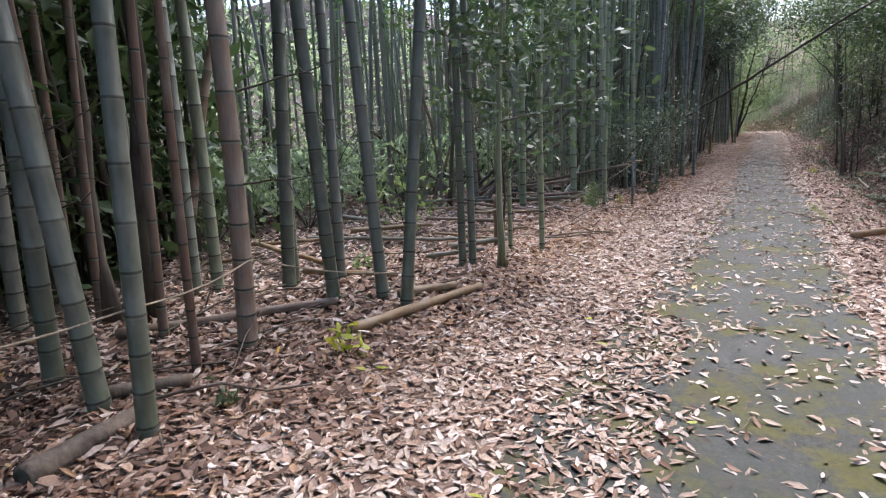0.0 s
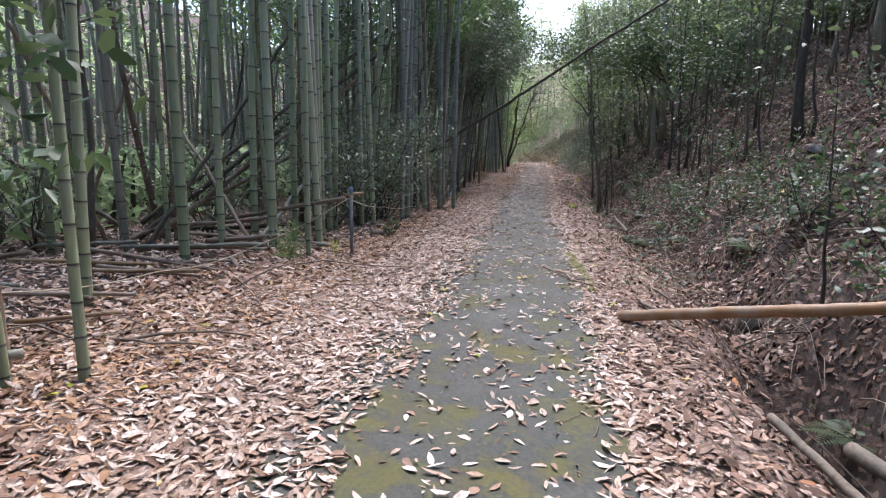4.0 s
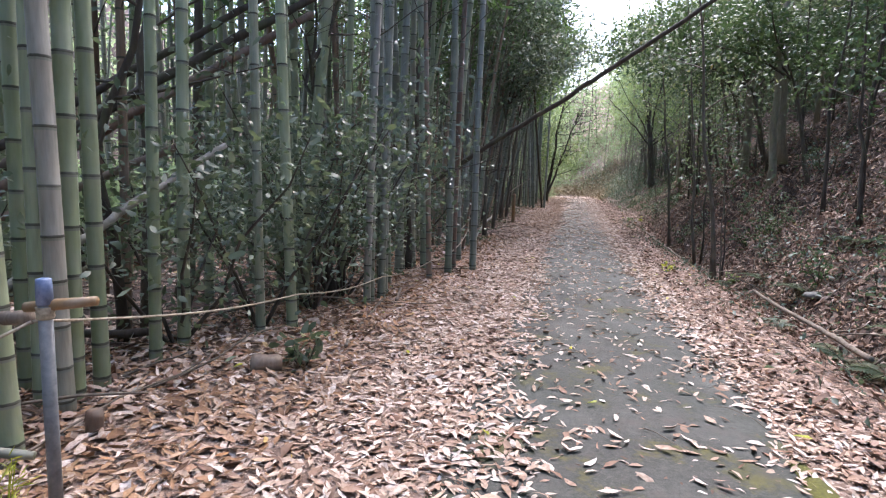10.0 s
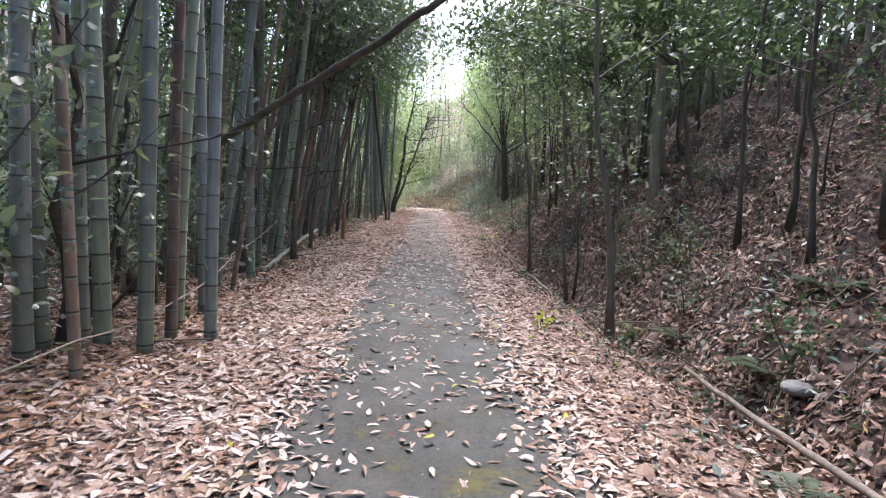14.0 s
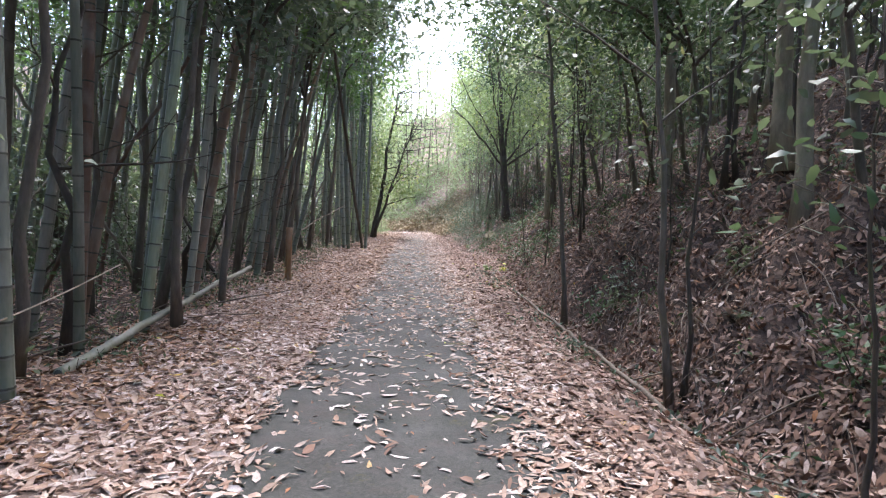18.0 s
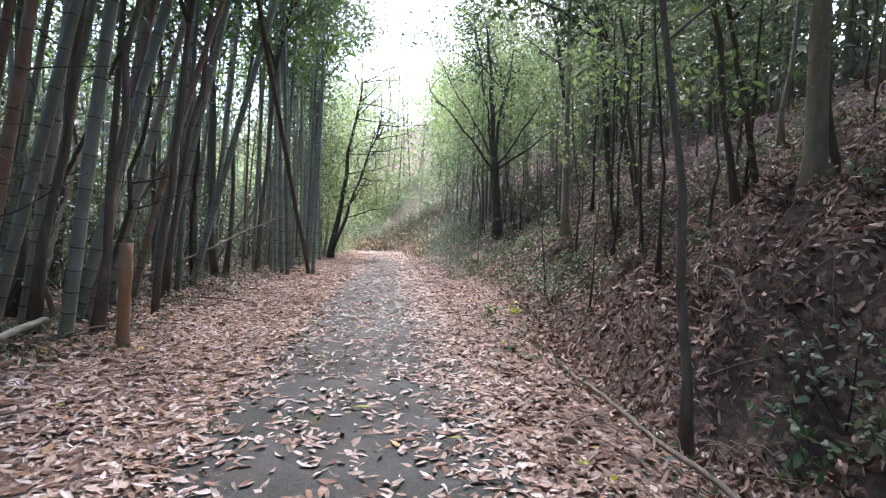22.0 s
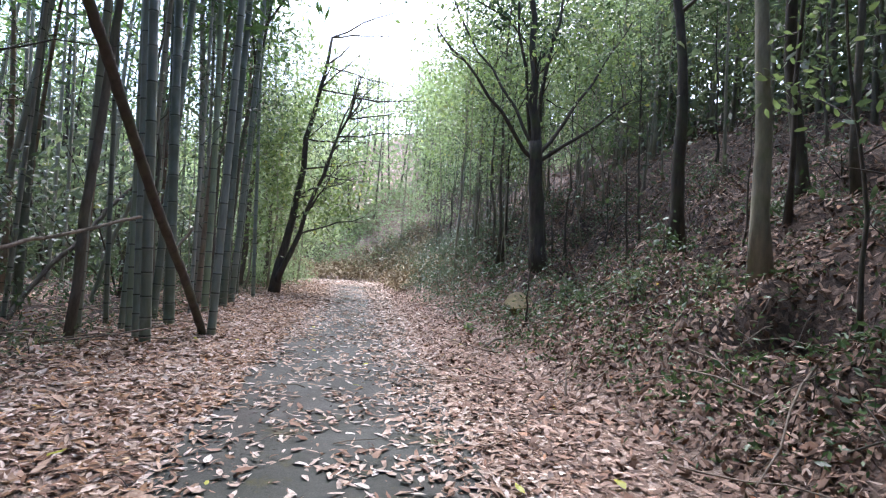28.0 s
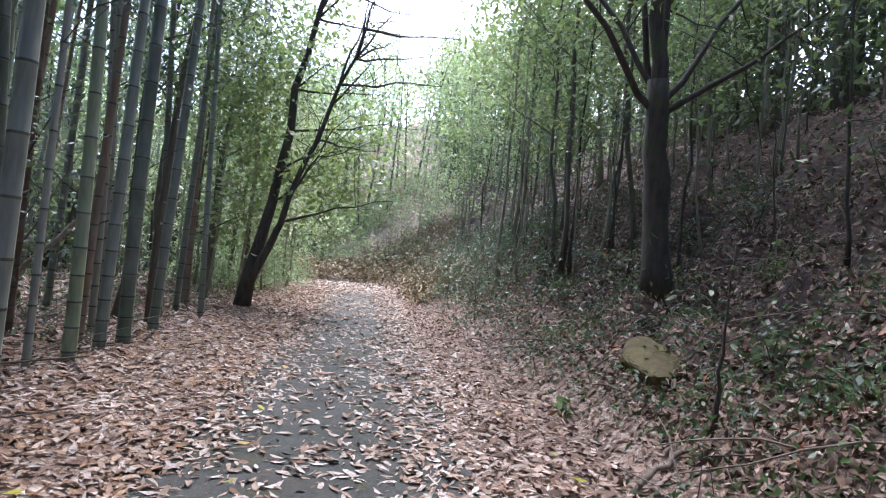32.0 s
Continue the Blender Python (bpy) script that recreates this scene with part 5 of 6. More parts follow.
pole("leaning_pole", on(-3.41, 42.45, -0.05), (-3.41, 35.6, 5.95), 0.055, bark_dark, "dark brown dead stem leaning from the lane's edge", 302, "leaning stem", 0.012, True, False, 0.7)
pole("fallen_bamboo", (0.86, 10.42, 0.06), (3.7, 7.68, 1.16), 0.055, culm_rust, "orange-brown cut bamboo pole lying from the bank onto the lane's edge", 303, sway=0.008)
pole("fallen_bamboo", on(-3.82, 25.6, 0.03), on(-4.4, 32.4, 0.25), 0.045, culm_grey, "pale grey bamboo pole lying along the grove's edge", 304)
pole("ditch_pole", on(1.6, 16.7, 0.28), (1.74, 21.0, -0.02), 0.028, dead_wood, "thin tan bamboo pole lying along the ditch", 305)
pole("ditch_pole", on(1.3, 25.0, 0.04), on(1.06, 33.2, 0.05), 0.025, dead_wood, "long thin grey pole along the lane's verge", 307, "stick", nodes=False)
pole("cut_log", on(-3.3, 3.7, 0.05), on(-2.87, 5.42, 0.06), 0.055, culm_straw, "tan cut bamboo lying on the leaves by the lane", 308)
pole("cut_log", on(-3.5, 4.75, 0.06), on(-3.12, 5.3, 0.07), 0.06, culm_straw, "short hollow cut bamboo on the leaves", 309)
pole("cut_log", on(-5.5, 2.83, 0.08), on(-3.95, 4.3, 0.06), 0.055, culm_brown, "brown fallen bamboo lying under the culms", 310)
pole("cut_log", on(-3.42, 1.15, 0.06), on(-3.6, 1.95, 0.06), 0.08, dead_wood, "grey rotten log lying by the lane", 311, "log", nodes=False)
pole("cut_log", on(-4.3, 1.9, 0.06), on(-3.75, 2.4, 0.08), 0.06, dead_wood, "dark rotten branch among the leaves", 312, "log", nodes=False)
pole("cut_log", (1.95, 8.1, -0.02), (2.6, 6.0, -0.02), 0.05, dead_wood, "brown fallen bamboo down in the ditch", 313)
pole("cut_log", (1.57, 8.3, 0.05), (2.0, 6.3, -0.1), 0.03, dead_wood, "thin grey bamboo down in the ditch", 314)
pole("branch", on(0.62, 42.5, 0.02), on(1.75, 43.35, 0.08), 0.022, dead_wood, "dead brown branch lying across the leaves", 315, "branch", 0.12, False, False)
pole("stick", on(-5.3, 36.6, 0.3), (-4.0, 41.5, 1.9), 0.025, dead_wood, "thin pale dead stem leaning in the grove", 316, "stick", 0.02, False, False)
pole("branch", on(-4.6, 12.1, 0.03), on(-3.9, 11.2, 0.04), 0.04, dead_wood, "dead branch lying on pale leaves", 317, "branch", 0.1, False, False)
rng = np.random.default_rng(330)
for k in range(26):
    x, y = rng.uniform(-9.5, -4.2), rng.uniform(5, 13.5)
    a, n = rng.normal(0.1, 0.35), rng.uniform(1.2, 3.8)
    n = min(n, max(-4.0 - x, 0.9))
    pole("fallen_bamboo", on(x, y, rng.uniform(0.04, 0.25)), on(x + n * math.cos(a), y + n * math.sin(a), rng.uniform(0.04, 0.25)), rng.uniform(0.025, 0.05),
         (culm_grey, culm_straw, culm_brown)[k % 3], "old fallen bamboo lying in the clearing", 331 + k, hollow=False)
SLANT = "dead bamboo fallen slantwise against standing culms"
pole("slanting_bamboo", (-7.1, 13.27, 0.12), (-3.95, 18.14, 4.15), 0.058, bark_dark, SLANT, 360, "bamboo pole", 0.015, True, False)
pole("slanting_bamboo", (-7.0, 13.2, -0.02), (-4.2, 17.6, 3.55), 0.055, culm_brown, SLANT, 361, "bamboo pole", 0.015, True, False)
pole("slanting_bamboo", (-7.2, 13.5, 0.35), (-3.9, 18.5, 4.7), 0.045, bark_dark, SLANT, 362, "bamboo pole", 0.015, True, False)
pole("slanting_bamboo", (-7.3, 13.0, 0.0), (-4.7, 16.2, 2.0), 0.05, culm_brown, SLANT, 363, "bamboo pole", 0.02, True, False)
pole("slanting_bamboo", (-6.4, 12.6, 0.1), (-5.0, 16.8, 5.2), 0.04, bark_dark, SLANT, 364, "bamboo pole", 0.02, True, False)
pole("rail_pole", (-7.85, 15.38, 0.03), (-3.07, 12.9, 0.97), 0.042, dead_wood, "grey dead bamboo resting on the post like a rail", 365, "bamboo pole", 0.01)
pole("slanting_bamboo", (-7.4, 13.9, 0.2), (-4.6, 13.6, 0.55), 0.045, culm_brown, "dead bamboo lying over others in the grove", 366, "bamboo pole", 0.02, True, False)
pole("slanting_bamboo", (-6.6, 14.6, 0.45), (-4.55, 12.9, 0.04), 0.035, bark_dark, "dead bamboo lying over others in the grove", 367, "bamboo pole", 0.02, True, False)
pole("slanting_bamboo", (-7.6, 14.2, 0.1), (-4.3, 14.9, 0.30), 0.045, bark_dark, "dead bamboo lying over others in the grove", 368, "bamboo pole", 0.02, True, False)

# stub posts
pole("stub_post", on(-3.80, 7.80, -0.05), on(-3.80, 7.80, 0.80), 0.062, culm_brown, "short dark brown bamboo stump post", 371, "post", 0.01)
pole("stub_post", on(-3.63, 32.4, -0.05), on(-3.62, 32.4, 1.08), 0.062, culm_rust, "short orange-brown bamboo post cut off flat", 372, "post", 0.01, taper=1.0)

root = empty("rope_post", -2.96, 12.88, gz(-2.96, 12.88) + 0.11, "grey steel post with a blue cap, holding a rope", "post")
under("shaft", tri_mesh("shaft", *tube([(0, 0, -0.25), (0, 0, 0.86)], 0.027, 12), steel, True), root)
under("cap", tri_mesh("cap", *tube([(0, 0, 0.86), (0, 0, 0.93), (0, 0, 0.965), (0, 0, 0.97)], [0.031, 0.031, 0.029, 0.01], 12), blue_cap, True), root, "faded blue plastic cap")
under("rope_loop", tri_mesh("rope_loop", *tube([(0, 0, 0.80 + 0.01 * i) for i in range(6)], [0.031, 0.035, 0.031, 0.035, 0.031, 0.035], 10), rope_mat, True), root, "rope wound round the post")
under("tied_stick", tri_mesh("tied_stick", *tube([(-0.1, 0, 0.84), (0.05, 0.02, 0.86), (0.19, 0.07, 0.875)], [0.022, 0.024, 0.02], 8), culm_straw, True), root, "short split bamboo tied on")
for k, (pts, label) in enumerate((
        ([(-3.4, 0.4, 0.95), (-3.32, 1.78, 0.88), (-3.9, 3.2, 0.84), (-3.3, 4.6, 0.45)], "thin rope strung between bamboo culms"),
        ([(-3.5, 6.2, 0.9), (-3.8, 7.8, 0.66), (-4.0, 9.8, 0.4), (-4.0, 11.5, 0.33), (-3.0, 12.85, 0.97)], "thin rope running to the steel post"),
        ([(-3.0, 12.86, 0.97), (-3.2, 15.4, 0.60), (-3.25, 17.5, 0.42), (-3.2, 19.6, 0.36), (-3.15, 20.95, 0.40), (-3.3, 22.8, 0.62), (-3.65, 23.7, 0.55), (-3.9, 26.7, 0.9)], "long sagging rope along the grove's edge"))):
    p = np.array(pts)
    t = np.linspace(0, len(p) - 1, 14 * len(p))
    line = np.stack([np.interp(t, np.arange(len(p)), p[:, a]) for a in range(3)], -1)
    line[:, 2] -= 0.05 * np.abs(np.sin(math.pi * t))
    v, f = tube(line, 0.007, 6)
    tagged(new("rope", tri_mesh("rope", v, f, rope_mat, True)), label, "rope")

# ---------------------------------------------------------------- undergrowth and twigs, too many to count
def undergrowth(label, count, ys, ss, heights, length, leaf, seed, clumps=400, spread=0.22):
    r = np.random.default_rng(seed)
    y, s = r.uniform(*ys, clumps), r.uniform(*ss, clumps)
    x = road_x(y) + s
    k = r.integers(0, clumps, count)
    px, py = x[k] + r.normal(0, spread, count), y[k] + r.normal(0, spread, count)
    tall = r.uniform(*heights, clumps)[k]
    c = np.stack([px, py, surface(px, py) + 0.02 + tall * r.uniform(0, 1, count)], -1)
    v, f = leaves(c, length, (0.34, 0.5), r, 0.5, None, 0)
    bits = []
    for a, d, t in zip(x, y, r.uniform(*heights, clumps)):
        z = gz(a, d)
        bits.append(tube(bend((a, d, z - 0.03), (a + r.normal(0, 0.08), d + r.normal(0, 0.08), z + t), r, 3, 0.1), [0.005, 0.004, 0.002], 3, False))
    sv, sf = join(bits)
    me = tri_mesh("undergrowth", *join([(sv, sf), (v, f)]), [bark_dark, leaf])
    me.polygons.foreach_set("material_index", np.concatenate([np.zeros(len(sf), np.int32), np.ones(len(f), np.int32)]))
    return tagged(new("undergrowth", me), label, "undergrowth", kind="stuff")


undergrowth("low dark evergreen plants creeping over the bank", 8500, (34, 58), (2.7, 7.5), (0.06, 0.28), (0.05, 0.10), leaf_dark, 401, 300)
undergrowth("dark low plants among dead leaves at the bank's foot", 3600, (37, 47), (2.4, 4.6), (0.05, 0.3), (0.05, 0.10), leaf_dark, 413, 130, 0.2)
undergrowth("low grey-green plants on the bank's foot", 4500, (42, 60), (2.2, 4.5), (0.08, 0.4), (0.05, 0.10), leaf_grey, 402, 170)
undergrowth("sparse green plants on the leaf-strewn bank", 3000, (8, 36), (2.8, 8.0), (0.08, 0.4), (0.05, 0.11), leaf_dark, 403, 150)
undergrowth("green plants clustered on the lower bank", 2000, (13, 22), (2.8, 4.6), (0.1, 0.6), (0.05, 0.11), leaf_grey, 404, 70)
undergrowth("small green plants along the grove's edge", 7000, (24, 60), (-4.6, -2.75), (0.05, 0.22), (0.04, 0.09), leaf_mid, 405, 320)
undergrowth("thin dry grass and seedlings along the ditch", 1000, (12, 36), (1.6, 2.6), (0.04, 0.16), (0.05, 0.10), leaf_grey, 406, 120)
undergrowth("leafy undergrowth inside the grove", 9000, (23, 60), (-8.5, -4.2), (0.2, 1.2), (0.06, 0.12), leaf_dark, 407, 260, 0.3)
undergrowth("leafy brush beside the far lane", 12000, (54, 67), (-5.5, -1.9), (0.3, 1.7), (0.08, 0.16), leaf_lit_haze, 408, 200, 0.3)
undergrowth("dry tan reeds and brush where the lane bends away", 6000, (62.8, 66), (-2.0, 5.0), (0.2, 0.8), (0.1, 0.24), dry_reed_hazed, 410, 130, 0.35)
undergrowth("green brush behind the dry reeds", 22000, (64.6, 73), (0.5, 16.0), (0.5, 3.2), (0.1, 0.2), leaf_lit_haze, 411, 260, 0.4)
undergrowth("leafy brush on the bank beside the far lane", 12000, (50, 66), (2.0, 5.5), (0.15, 1.3), (0.06, 0.13), leaf_grey, 409, 260, 0.25)
undergrowth("dry tan growth hanging from the bank beside the far lane", 3500, (54, 64), (1.5, 3.0), (0.1, 0.7), (0.08, 0.2), dry_reed_hazed, 412, 110, 0.25)


def twig_litter(label, count, ys, ss, length, radius, skin, seed, up=0.10):
    r = np.random.default_rng(seed)
    bits = []
    for _ in range(count):
        y, s = r.uniform(*ys), r.uniform(*ss)
        x = float(road_x(y)) + s
        a, n = r.uniform(0, 2 * math.pi), r.uniform(*length)
        x2, y2 = x + n * math.cos(a), y + n * math.sin(a)
        line = bend((x, y, gz(x, y) + 0.02), (x2, y2, gz(x2, y2) + r.uniform(0.02, up)), r, 5, 0.15, -r.uniform(0, 0.06))
        bits.append(tube(line, np.linspace(1, 0.5, 5) * r.uniform(*radius), 4, False))
    return tagged(new("twig_litter", tri_mesh("twig_litter", *join(bits), skin)), label, "twigs", kind="stuff")


twig_litter("dead brown twigs strewn on the bank", 520, (4, 58), (1.9, 6.5), (0.3, 1.5), (0.004, 0.012), dead_wood, 421, 0.25)
twig_litter("dark dead twigs strewn on the bank", 300, (4, 58), (2.4, 6.5), (0.3, 1.2), (0.004, 0.011), bark_dark, 422, 0.3)
twig_litter("dry twigs and bamboo splints in the grove", 420, (-1, 56), (-8.0, -2.9), (0.4, 1.8), (0.006, 0.016), dead_wood, 423, 0.3)
twig_litter("thin twigs on the verge", 150, (0, 56), (-2.9, 1.8), (0.12, 0.5), (0.002, 0.005), dead_wood, 424, 0.03)

# dead culms fallen against the standing ones
rng = np.random.default_rng(430)
for k in range(34):
    y = rng.uniform(12.5, 48)
    x = float(road_x(y)) - rng.uniform(3.9, 8.5)
    a, tilt, n = rng.uniform(0, 2 * math.pi), rng.uniform(0.3, 1.15), rng.uniform(3, 6.5)
    p0 = np.array(on(x, y, -0.03))
    p1 = p0 + n * np.array([math.cos(a) * math.sin(tilt) * 0.6, math.sin(a) * math.sin(tilt), math.cos(tilt)])
    if p1[0] > road_x(p1[1]) - 3.3:
        p1[0] = float(road_x(p1[1])) - 3.4
    pole("slanting_bamboo", p0, p1, rng.uniform(0.025, 0.05), (culm_brown, bark_dark, culm_grey)[k % 3], "dead bamboo leaning aslant among standing culms", 440 + k, "bamboo pole", 0.05, k % 3 != 1, False)

# ---------------------------------------------------------------- small things by the lane
def rock(name, x, y, size, material, label, seed, sink=0.25):
    r = np.random.default_rng(seed)
    bm = bmesh.new()
    bmesh.ops.create_icosphere(bm, subdivisions=3, radius=1.0)
    flat_to = [(unit(r.normal(0, 1, 3)), r.uniform(0.42, 0.72)) for _ in range(9)]
    for v in bm.verts:
        p = np.array(v.co)
        for n, d in flat_to:
            over = p @ n - d
            if over > 0:
                p = p - n * over * 0.9
        p *= 1 + 0.05 * noise.noise(Vector(p) * 3 + Vector((seed, 0, 0)))
        v.co = p * np.array(size)
    me = bpy.data.meshes.new(name)
    bm.to_mesh(me)
    bm.free()
    me.materials.append(material)
    ob = new(name, me)
    ob.matrix_basis = pose(x, y, gz(x, y) + size[2] * (1 - 2 * sink), 0, 0, r.uniform(0, 360))
    return tagged(ob, label, "rock")


rock("mossy_rock", 1.66, 44.6, (0.74, 0.42, 0.32), stone_mossy, "yellow-green mossy rock lying on dead leaves", 501, 0.38)
rock("mossy_rock", 0.62, 32.6, (0.16, 0.1, 0.06), stone_mossy, "flat mossy stone at the lane's edge", 502)
rock("mossy_rock", 0.56, 33.0, (0.12, 0.09, 0.05), stone_mossy, "small mossy stone at the lane's edge", 503)
rock("grey_rock", 4.31, 15.1, (0.17, 0.13, 0.09), stone_grey, "grey stone lying on the bank", 504)
rock("grey_rock", 4.35, 14.4, (0.14, 0.12, 0.08), stone_grey, "grey stone lying on the bank", 505)
rock("grey_rock", 4.5, 16.4, (0.13, 0.12, 0.07), stone_grey, "grey stone lying on the bank", 506)
rock("grey_rock", 2.55, 11.75, (0.2, 0.17, 0.2), bark_dark, "dark rotten stump in the ditch", 507, 0.3)
rock("grey_rock", 2.35, 20.2, (0.2, 0.14, 0.07), stone_grey, "flat grey stone half buried on the bank", 508)
rock("grey_rock", 3.1, 18.6, (0.18, 0.14, 0.08), stone_grey, "mossy stone half buried on the bank", 509)


def fern(x, y, size, seed, label="green fern growing out of dead leaves"):
    r = np.random.default_rng(seed)
    root = empty("fern", x, y, gz(x, y) - 0.02, label, "fern", "ferns")
    for k in range(8):
        a = k * 0.785 + r.uniform(-0.3, 0.3)
        n = size * r.uniform(0.7, 1.1)
        t = np.linspace(0, 1, 9)
        line = np.stack([math.cos(a) * n * t, math.sin(a) * n * t, n * (0.9 * t - 0.75 * t * t)], -1)
        bits = [tube(line, np.linspace(0.004, 0.0015, 9), 4, False)]
        side = np.array([-math.sin(a), math.cos(a), 0])
        tri, n0 = [], 0
        vv = []
        for u in np.linspace(0.15, 1.0, 15):
            p = np.array([np.interp(u, t, line[:, i]) for i in range(3)])
            w = n * 0.34 * math.sin(math.pi * min(u * 0.85 + 0.12, 1)) + 0.01
            for q in (-1, 1):
                tip = p + side * q * w + np.array([math.cos(a), math.sin(a), -0.15]) * w * 0.35
                d = np.array([math.cos(a), math.sin(a), 0.2]) * n * 0.03
                vv += [p - d, (p + tip) / 2 + d * 1.3, tip, (p + tip) / 2 - d * 1.3]
                tri += [[n0, n0 + 1, n0 + 2], [n0, n0 + 2, n0 + 3]]
                n0 += 4
        bits.append((np.array(vv), np.array(tri)))
        under("frond", tri_mesh("frond", *join(bits), leaf_mid), root)
    return root


FERN = fern(2.4, 20.7, 0.5, 520)
for k, (x, y, s) in enumerate(((2.15, 17.5, 1.0), (2.5, 17.75, 1.2), (2.56, 16.0, 0.9), (2.04, 18.2, 1.1), (1.96, 23.1, 0.7), (2.9, 13.2, 1.0), (2.2, 22.3, 0.8), (2.6, 26.9, 0.7), (1.35, 18.6, 0.7), (3.3, 21.4, 0.9), (2.6, 9.3, 0.9))):
    m = pose(x, y, gz(x, y) - 0.02, 0, 0, k * 57) @ Matrix.Scale(s, 4)
    copy_thing(FERN, Matrix.Identity(4)).matrix_basis = m


def tuft(name, x, y, size, count, leaf, label, seed, width=(0.05, 0.09)):
    """A clump of upright narrow leaves."""
    r = np.random.default_rng(seed)
    root = empty(name, x, y, gz(x, y) - 0.02, label, "plant")
    for k in range(3):
        a = r.uniform(0, 2 * math.pi)
        line = bend((0, 0, 0), (math.cos(a) * size * 0.15, math.sin(a) * size * 0.15, size), r, 5, 0.1)
        under("stem", tri_mesh("stem", *tube(line, np.linspace(0.006, 0.002, 5), 4, False), leaf), root)
    c = np.stack([r.normal(0, size * 0.22, count), r.normal(0, size * 0.22, count), r.uniform(0.1, 1.0, count) * size], -1)
    under("leaves", tri_mesh("leaves", *leaves(c, (size * 0.25, size * 0.5), width, r, 0.25, None, 1), leaf), root)
    return root


leaf_yellow = foliage_material("leaf_yellow", [(0.0, (0.25, 0.32, 0.04)), (0.6, (0.38, 0.42, 0.05)), (1.0, (0.5, 0.48, 0.06))], 0.45, 0.45, (0.6, 0.6, 0.08))
tuft("bamboo_seedling", -3.62, 12.15, 0.55, 150, leaf_bright, "bright green bamboo seedling clump at the verge", 530)
tuft("bamboo_seedling", -3.75, 12.3, 0.35, 90, leaf_bright, "small bright green bamboo seedling at the verge", 531)
tuft("dry_tuft", -3.25, 12.9, 0.25, 60, leaf_yellow, "yellowing tuft of grass by the steel post", 532)
shrub(-3.0, 15.1, 0.3, 46, 533, leaf_mid, "small broad-leaved green plant on the verge", (0.10, 0.16), "seedling", "plant")
shrub(-3.02, 3.35, 0.26, 20, 534, leaf_yellow, "pale green seedling beside the cut bamboo", (0.10, 0.16), "seedling", "plant")
shrub(-3.2, 2.3, 0.2, 26, 535, leaf_mid, "small green seedling among dead leaves", (0.06, 0.10), "seedling", "plant")
shrub(-5.9, 8.4, 1.3, 190, 536, leaf_bright, "yellow-green leafy shrub behind the culms", (0.10, 0.17))
shrub(-5.2, 6.2, 0.25, 30, 537, leaf_bright, "bright green seedling in the clearing", (0.08, 0.14), "seedling", "plant")
shrub(0.57, 22.3, 0.2, 18, 538, leaf_yellow, "yellow seedling on the verge", (0.09, 0.13), "seedling", "plant")
shrub(1.96, 23.2, 0.22, 30, 539, leaf_bright, "light green seedling in the ditch", (0.08, 0.13), "seedling", "plant")
shrub(0.72, 44.25, 0.16, 14, 540, leaf_bright, "bright green broad-leaved seedling in dead leaves", (0.12, 0.18), "seedling", "plant")
shrub(0.75, 35.8, 0.2, 30, 541, leaf_bright, "light green seedling on the verge", (0.07, 0.12), "seedling", "plant")
shrub(1.17, 36.0, 0.2, 26, 542, leaf_yellow, "yellow-green seedling on the verge", (0.07, 0.12), "seedling", "plant")
tree(-3.08, 6.42, 0.045, 4.3, (0.02, 0.0), 9, 0.40, 1300, 1.1, (0.09, 0.16), culm_green, leaf_dark, "young evergreen with large drooping leaves by the verge", "sapling", "sapling", 543, rise=0.15)
tree(-3.42, 7.2, 0.02, 3.4, (0.0, 0.0), 6, 0.4, 160, 0.9, (0.13, 0.2), bark_dark, leaf_dark, "thin evergreen sapling with large leaves by the verge", "sapling", "sapling", 544, rise=0.15)
tree(1.37, 42.9, 0.02, 1.5, (0.05, 0.0), 4, 0.4, 24, 0.35, (0.06, 0.1), bark_dark, leaf_dark, "nearly bare thin sapling among dead leaves", "sapling", "sapling", 545)
tree(1.84, 36.5, 0.018, 2.6, (-0.08, 0.03), 4, 0.4, 60, 0.6, (0.06, 0.1), bark_dark, leaf_dark, "thin dark sapling on the bank's foot", "sapling", "sapling", 546)
tree(2.0, 34.6, 0.018, 2.0, (0.05, 0.0), 4, 0.4, 50, 0.6, (0.06, 0.1), bark_dark, leaf_dark, "thin dark sapling on the bank's foot", "sapling", "sapling", 547)
tree(2.75, 10.5, 0.02, 2.6, (-0.06, 0.0), 5, 0.3, 90, 0.7, (0.08, 0.13), bark_dark, leaf_grey, "thin dark sapling beside the fallen bamboo", "sapling", "sapling", 548)
tree(1.9, 24.0, 0.02, 3.2, (-0.03, 0.0), 5, 0.4, 110, 0.8, (0.09, 0.15), bark_dark, leaf_grey, "thin sapling with broad grey-green leaves", "sapling", "sapling", 549)

# mossy kerb strip, crack and splints on the lane
n = 26
t = np.linspace(0, 1, n)
my = 11.6 + 3.0 * t
mx = np.interp(my, [11.6, 14.4, 14.6], [0.68, 0.40, 0.38])
r = np.random.default_rng(550)
w = 0.05 + 0.05 * np.sin(math.pi * t) + r.uniform(-0.012, 0.012, n)
rows3 = []
for k in range(n):
    z = gz(mx[k], my[k]) + 0.008
    rows3 += [(mx[k] - w[k], my[k], z + 0.004), (mx[k], my[k], z + 0.022), (mx[k] + w[k] * 0.8, my[k], z + 0.016), (mx[k] + w[k], my[k], z - 0.03)]
q = np.array([[4 * k + j, 4 * k + j + 1, 4 * k + 5 + j, 4 * k + 4 + j] for k in range(n - 1) for j in range(3)])
tagged(new("moss_strip", tri_mesh("moss_strip", np.array(rows3), np.concatenate([q[:, :3], q[:, [0, 2, 3]]]), moss, True)), "yellow-green moss along the asphalt's broken edge", "moss")
crack_line = bend((-0.35, 9.12, 0), (0.62, 9.28, 0), r, 14, 0.06)
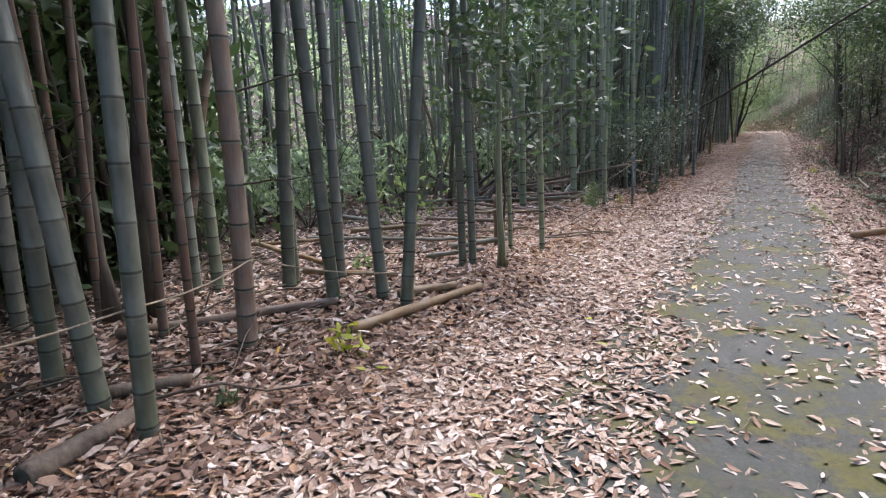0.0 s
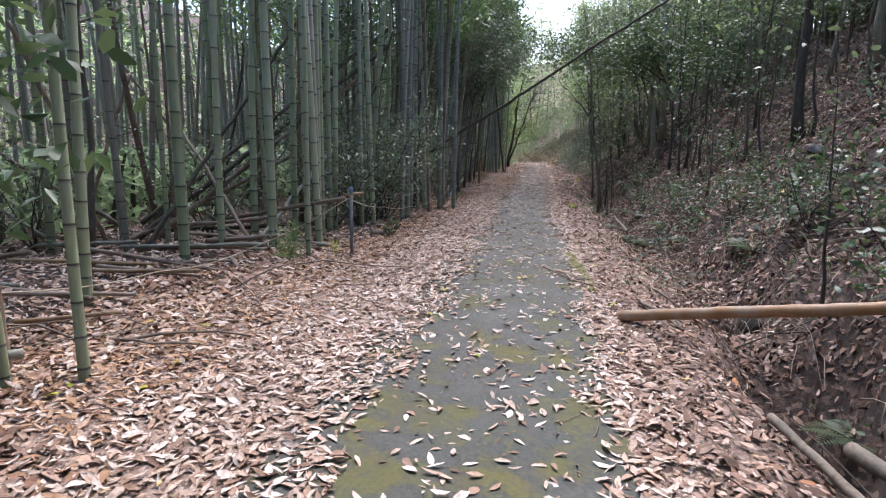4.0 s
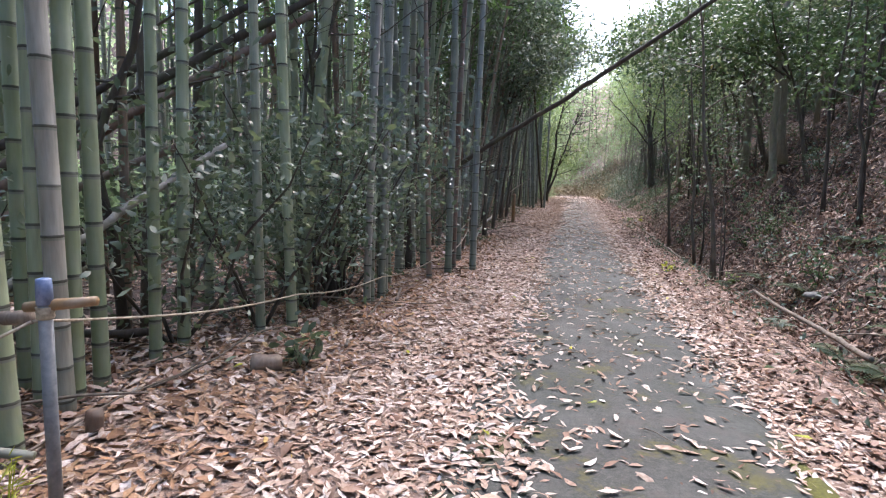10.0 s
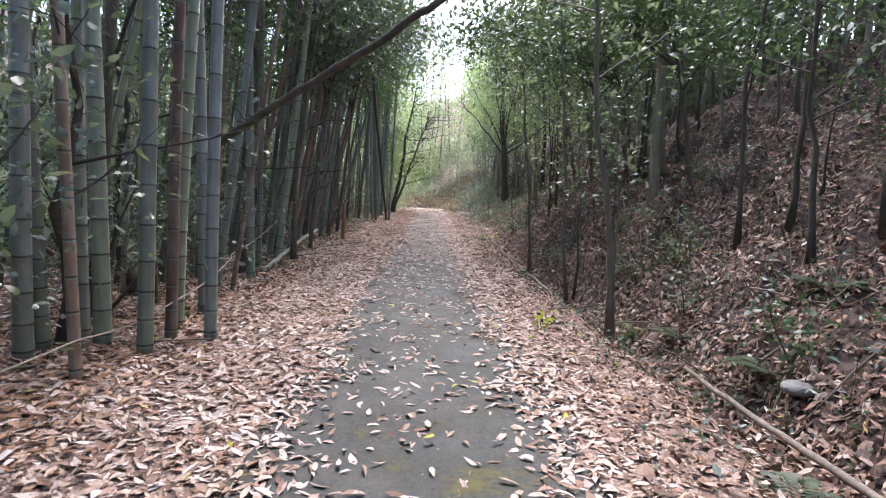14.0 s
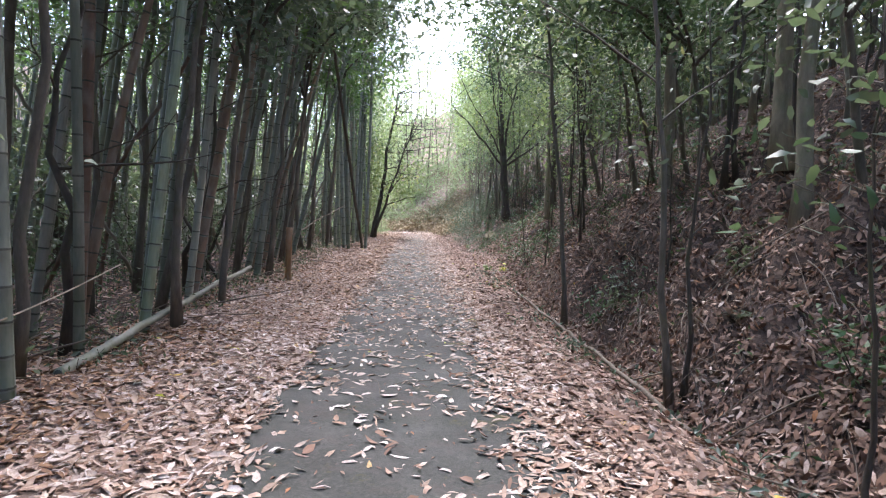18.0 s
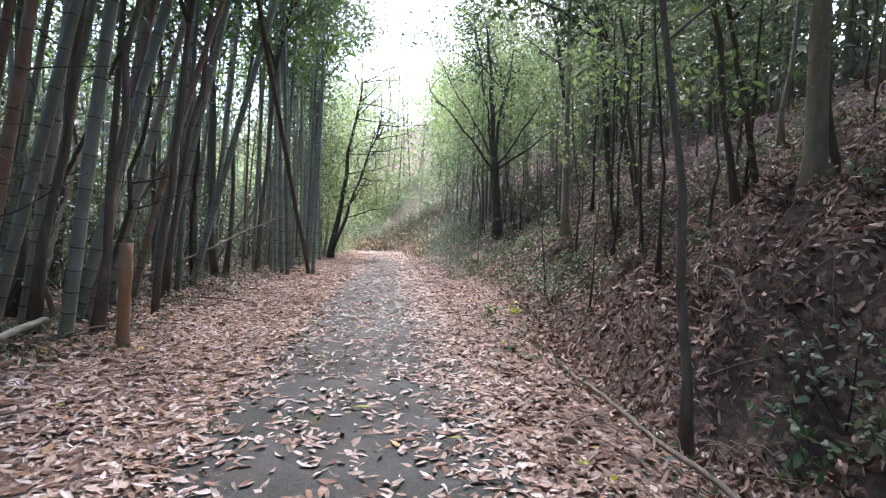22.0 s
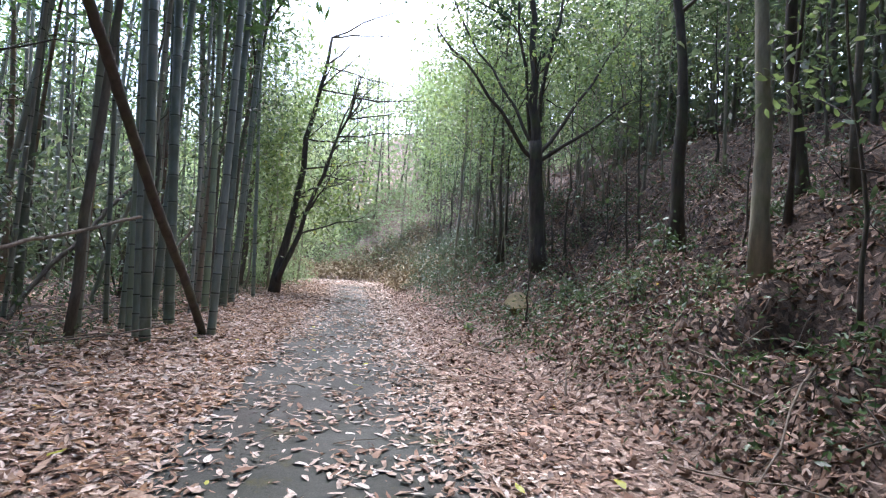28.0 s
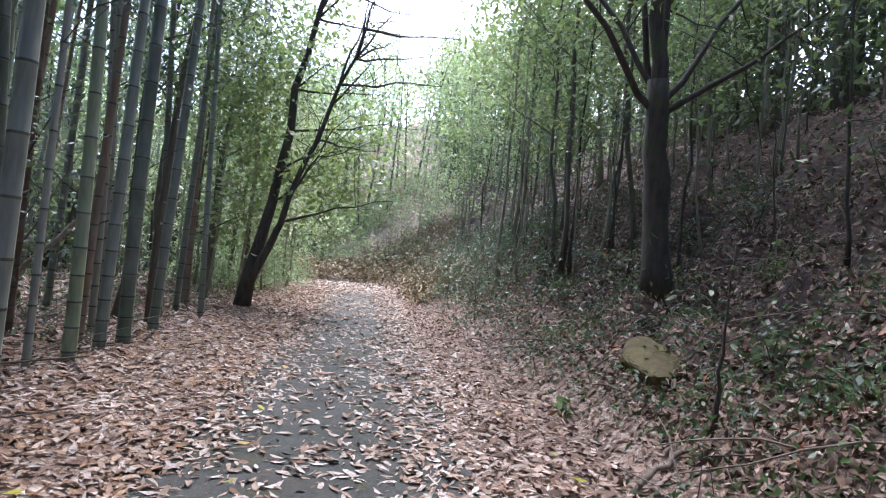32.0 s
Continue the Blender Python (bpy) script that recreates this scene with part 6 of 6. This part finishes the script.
crack_line[:, 2] = [gz(x, y) + 0.011 for x, y, _ in crack_line]
cw = r.uniform(0.006, 0.014, 14)
cv = np.concatenate([crack_line - np.stack([0 * cw, cw, 0 * cw], -1), crack_line + np.stack([0 * cw, cw, 0 * cw], -1)])
cf = np.array([[k, k + 1, 15 + k] for k in range(13)] + [[k, 15 + k, 14 + k] for k in range(13)])
tagged(new("crack", tri_mesh("crack", cv, cf, node_dark)), "dark crack across the asphalt", "crack", kind="structure")
for k in range(9):
    x0, y0 = 0.05 + 0.05 * k + r.uniform(-0.05, 0.05), 12.95 - 0.09 * k + r.uniform(-0.1, 0.1)
    a = -1.05 + r.normal(0, 0.25)
    L = r.uniform(0.35, 0.8)
    pole("splint", (x0, y0, gz(x0, y0) + 0.03), (x0 + L * math.cos(a), y0 + L * math.sin(a), gz(x0, y0) + 0.035), r.uniform(0.007, 0.014), (culm_straw, culm_brown, dead_wood)[k % 3], "split piece of dry bamboo on the asphalt", 560 + k, "bamboo splint", 0.03, False, False)
pole("branch", on(1.15, 11.2, 0.04), on(1.35, 9.9, 0.12), 0.018, dead_wood, "crooked dead branch over the fallen pole", 570, "branch", 0.15, False, False)
pole("branch", on(1.0, 10.3, 0.03), on(1.45, 8.9, 0.03), 0.022, dead_wood, "grey dead branch beside the fallen pole", 571, "branch", 0.1, False, False)
pole("branch", on(1.3, 12.6, 0.03), on(1.5, 11.5, 0.05), 0.02, dead_wood, "dark dead branch on the verge", 572, "branch", 0.1, False, False)
pole("cut_log", on(-3.3, 14.85, 0.06), on(-3.1, 14.95, 0.07), 0.075, culm_brown, "short brown bamboo off-cut with a dark hollow end", 573, "log", 0.01)
pole("cut_log", on(-4.9, 11.3, 0.04), on(-4.0, 11.9, 0.03), 0.03, dead_wood, "dead grey branch on pale leaves", 574, "branch", 0.06, False, False)
pole("stump", on(-3.95, 12.5, -0.05), on(-3.95, 12.5, 0.18), 0.06, culm_straw, "low cut bamboo stump in the leaves", 575, "stump", 0.01)
pole("stump", on(-3.5, 13.6, -0.05), on(-3.5, 13.6, 0.16), 0.055, culm_brown, "low cut bamboo stump in the leaves", 576, "stump", 0.01)
pole("fallen_bamboo", on(-3.15, 17.8, 0.03), on(-3.4, 18.7, 0.04), 0.022, dead_wood, "broken bamboo lying at the grove's edge", 577)
pole("branch", on(-2.9, 15.7, 0.03), on(-3.3, 17.8, 0.06), 0.016, dead_wood, "thin dead branch along the grove's edge", 578, "branch", 0.06, False, False)

# brushwood hanging over the hollows of the bank
for k, (x, y) in enumerate(((2.1, 28.4), (2.0, 29.4), (1.95, 30.8), (2.2, 27.4), (2.6, 10.8), (2.4, 32.2), (2.5, 7.2), (2.7, 9.4), (2.5, 11.9), (1.9, 33.2))):
    r = np.random.default_rng(600 + k)
    root = empty("brushwood", x, y, gz(x, y), "tangle of thin dead stems over a hollow", "brushwood")
    for j in range(10):
        a, n = r.normal(-1.2, 0.6), r.uniform(0.5, 1.4)
        line = bend((r.normal(0.15, 0.2), r.normal(0, 0.3), 0.05), (math.cos(a) * n * 0.4 - 0.25, math.sin(a) * n, r.uniform(-0.05, 0.15)), r, 7, 0.12, -r.uniform(0.1, 0.35))
        under("stem", tri_mesh("stem", *tube(line, np.linspace(0.007, 0.003, 7), 4, False), dead_wood), root)

# yellow and orange leaves that stand out
strew("bright_litter", "scattered yellow leaves on the ground", leaf_yellow, 130, (0, 45), (-3.0, 2.0), None, (0.07, 0.13), 0.02, 611, 0.85, 0.03, 1)

grow([lambda x, y: shrub(x, y, 0.9, 260, 291, leaf_dark, "dark evergreen shrub above the ditch", (0.06, 0.11), group="shrubs above the ditch")],
     [(3.3, 6.5), (3.6, 8.0), (3.2, 9.6), (3.9, 11.2), (4.4, 7.0), (4.6, 9.4), (3.5, 13.0), (4.8, 12.4)], 64)

LIGHT = "slender sapling with sunlit green leaves on the bank"
grow([lambda x, y: tree(x, y, 0.03, 5.0, (-0.06, 0.0), 6, 0.35, 460, 1.4, (0.10, 0.17), bark_dark, leaf_bright, LIGHT, "sapling", "sapling", 801, "sunlit saplings", clump=0.34),
      lambda x, y: tree(x, y, 0.035, 6.0, (-0.03, 0.03), 6, 0.35, 460, 1.5, (0.10, 0.17), bark_dark, leaf_mid, LIGHT, "sapling", "sapling", 802, "sunlit saplings", clump=0.34)],
     [(2.6, 33.6), (3.2, 35.6), (3.6, 37.8), (3.9, 40.4), (2.9, 38.2), (4.6, 35.0), (3.6, 47.8), (4.3, 45.2), (5.2, 21.3), (2.6, 50.3)], 65)
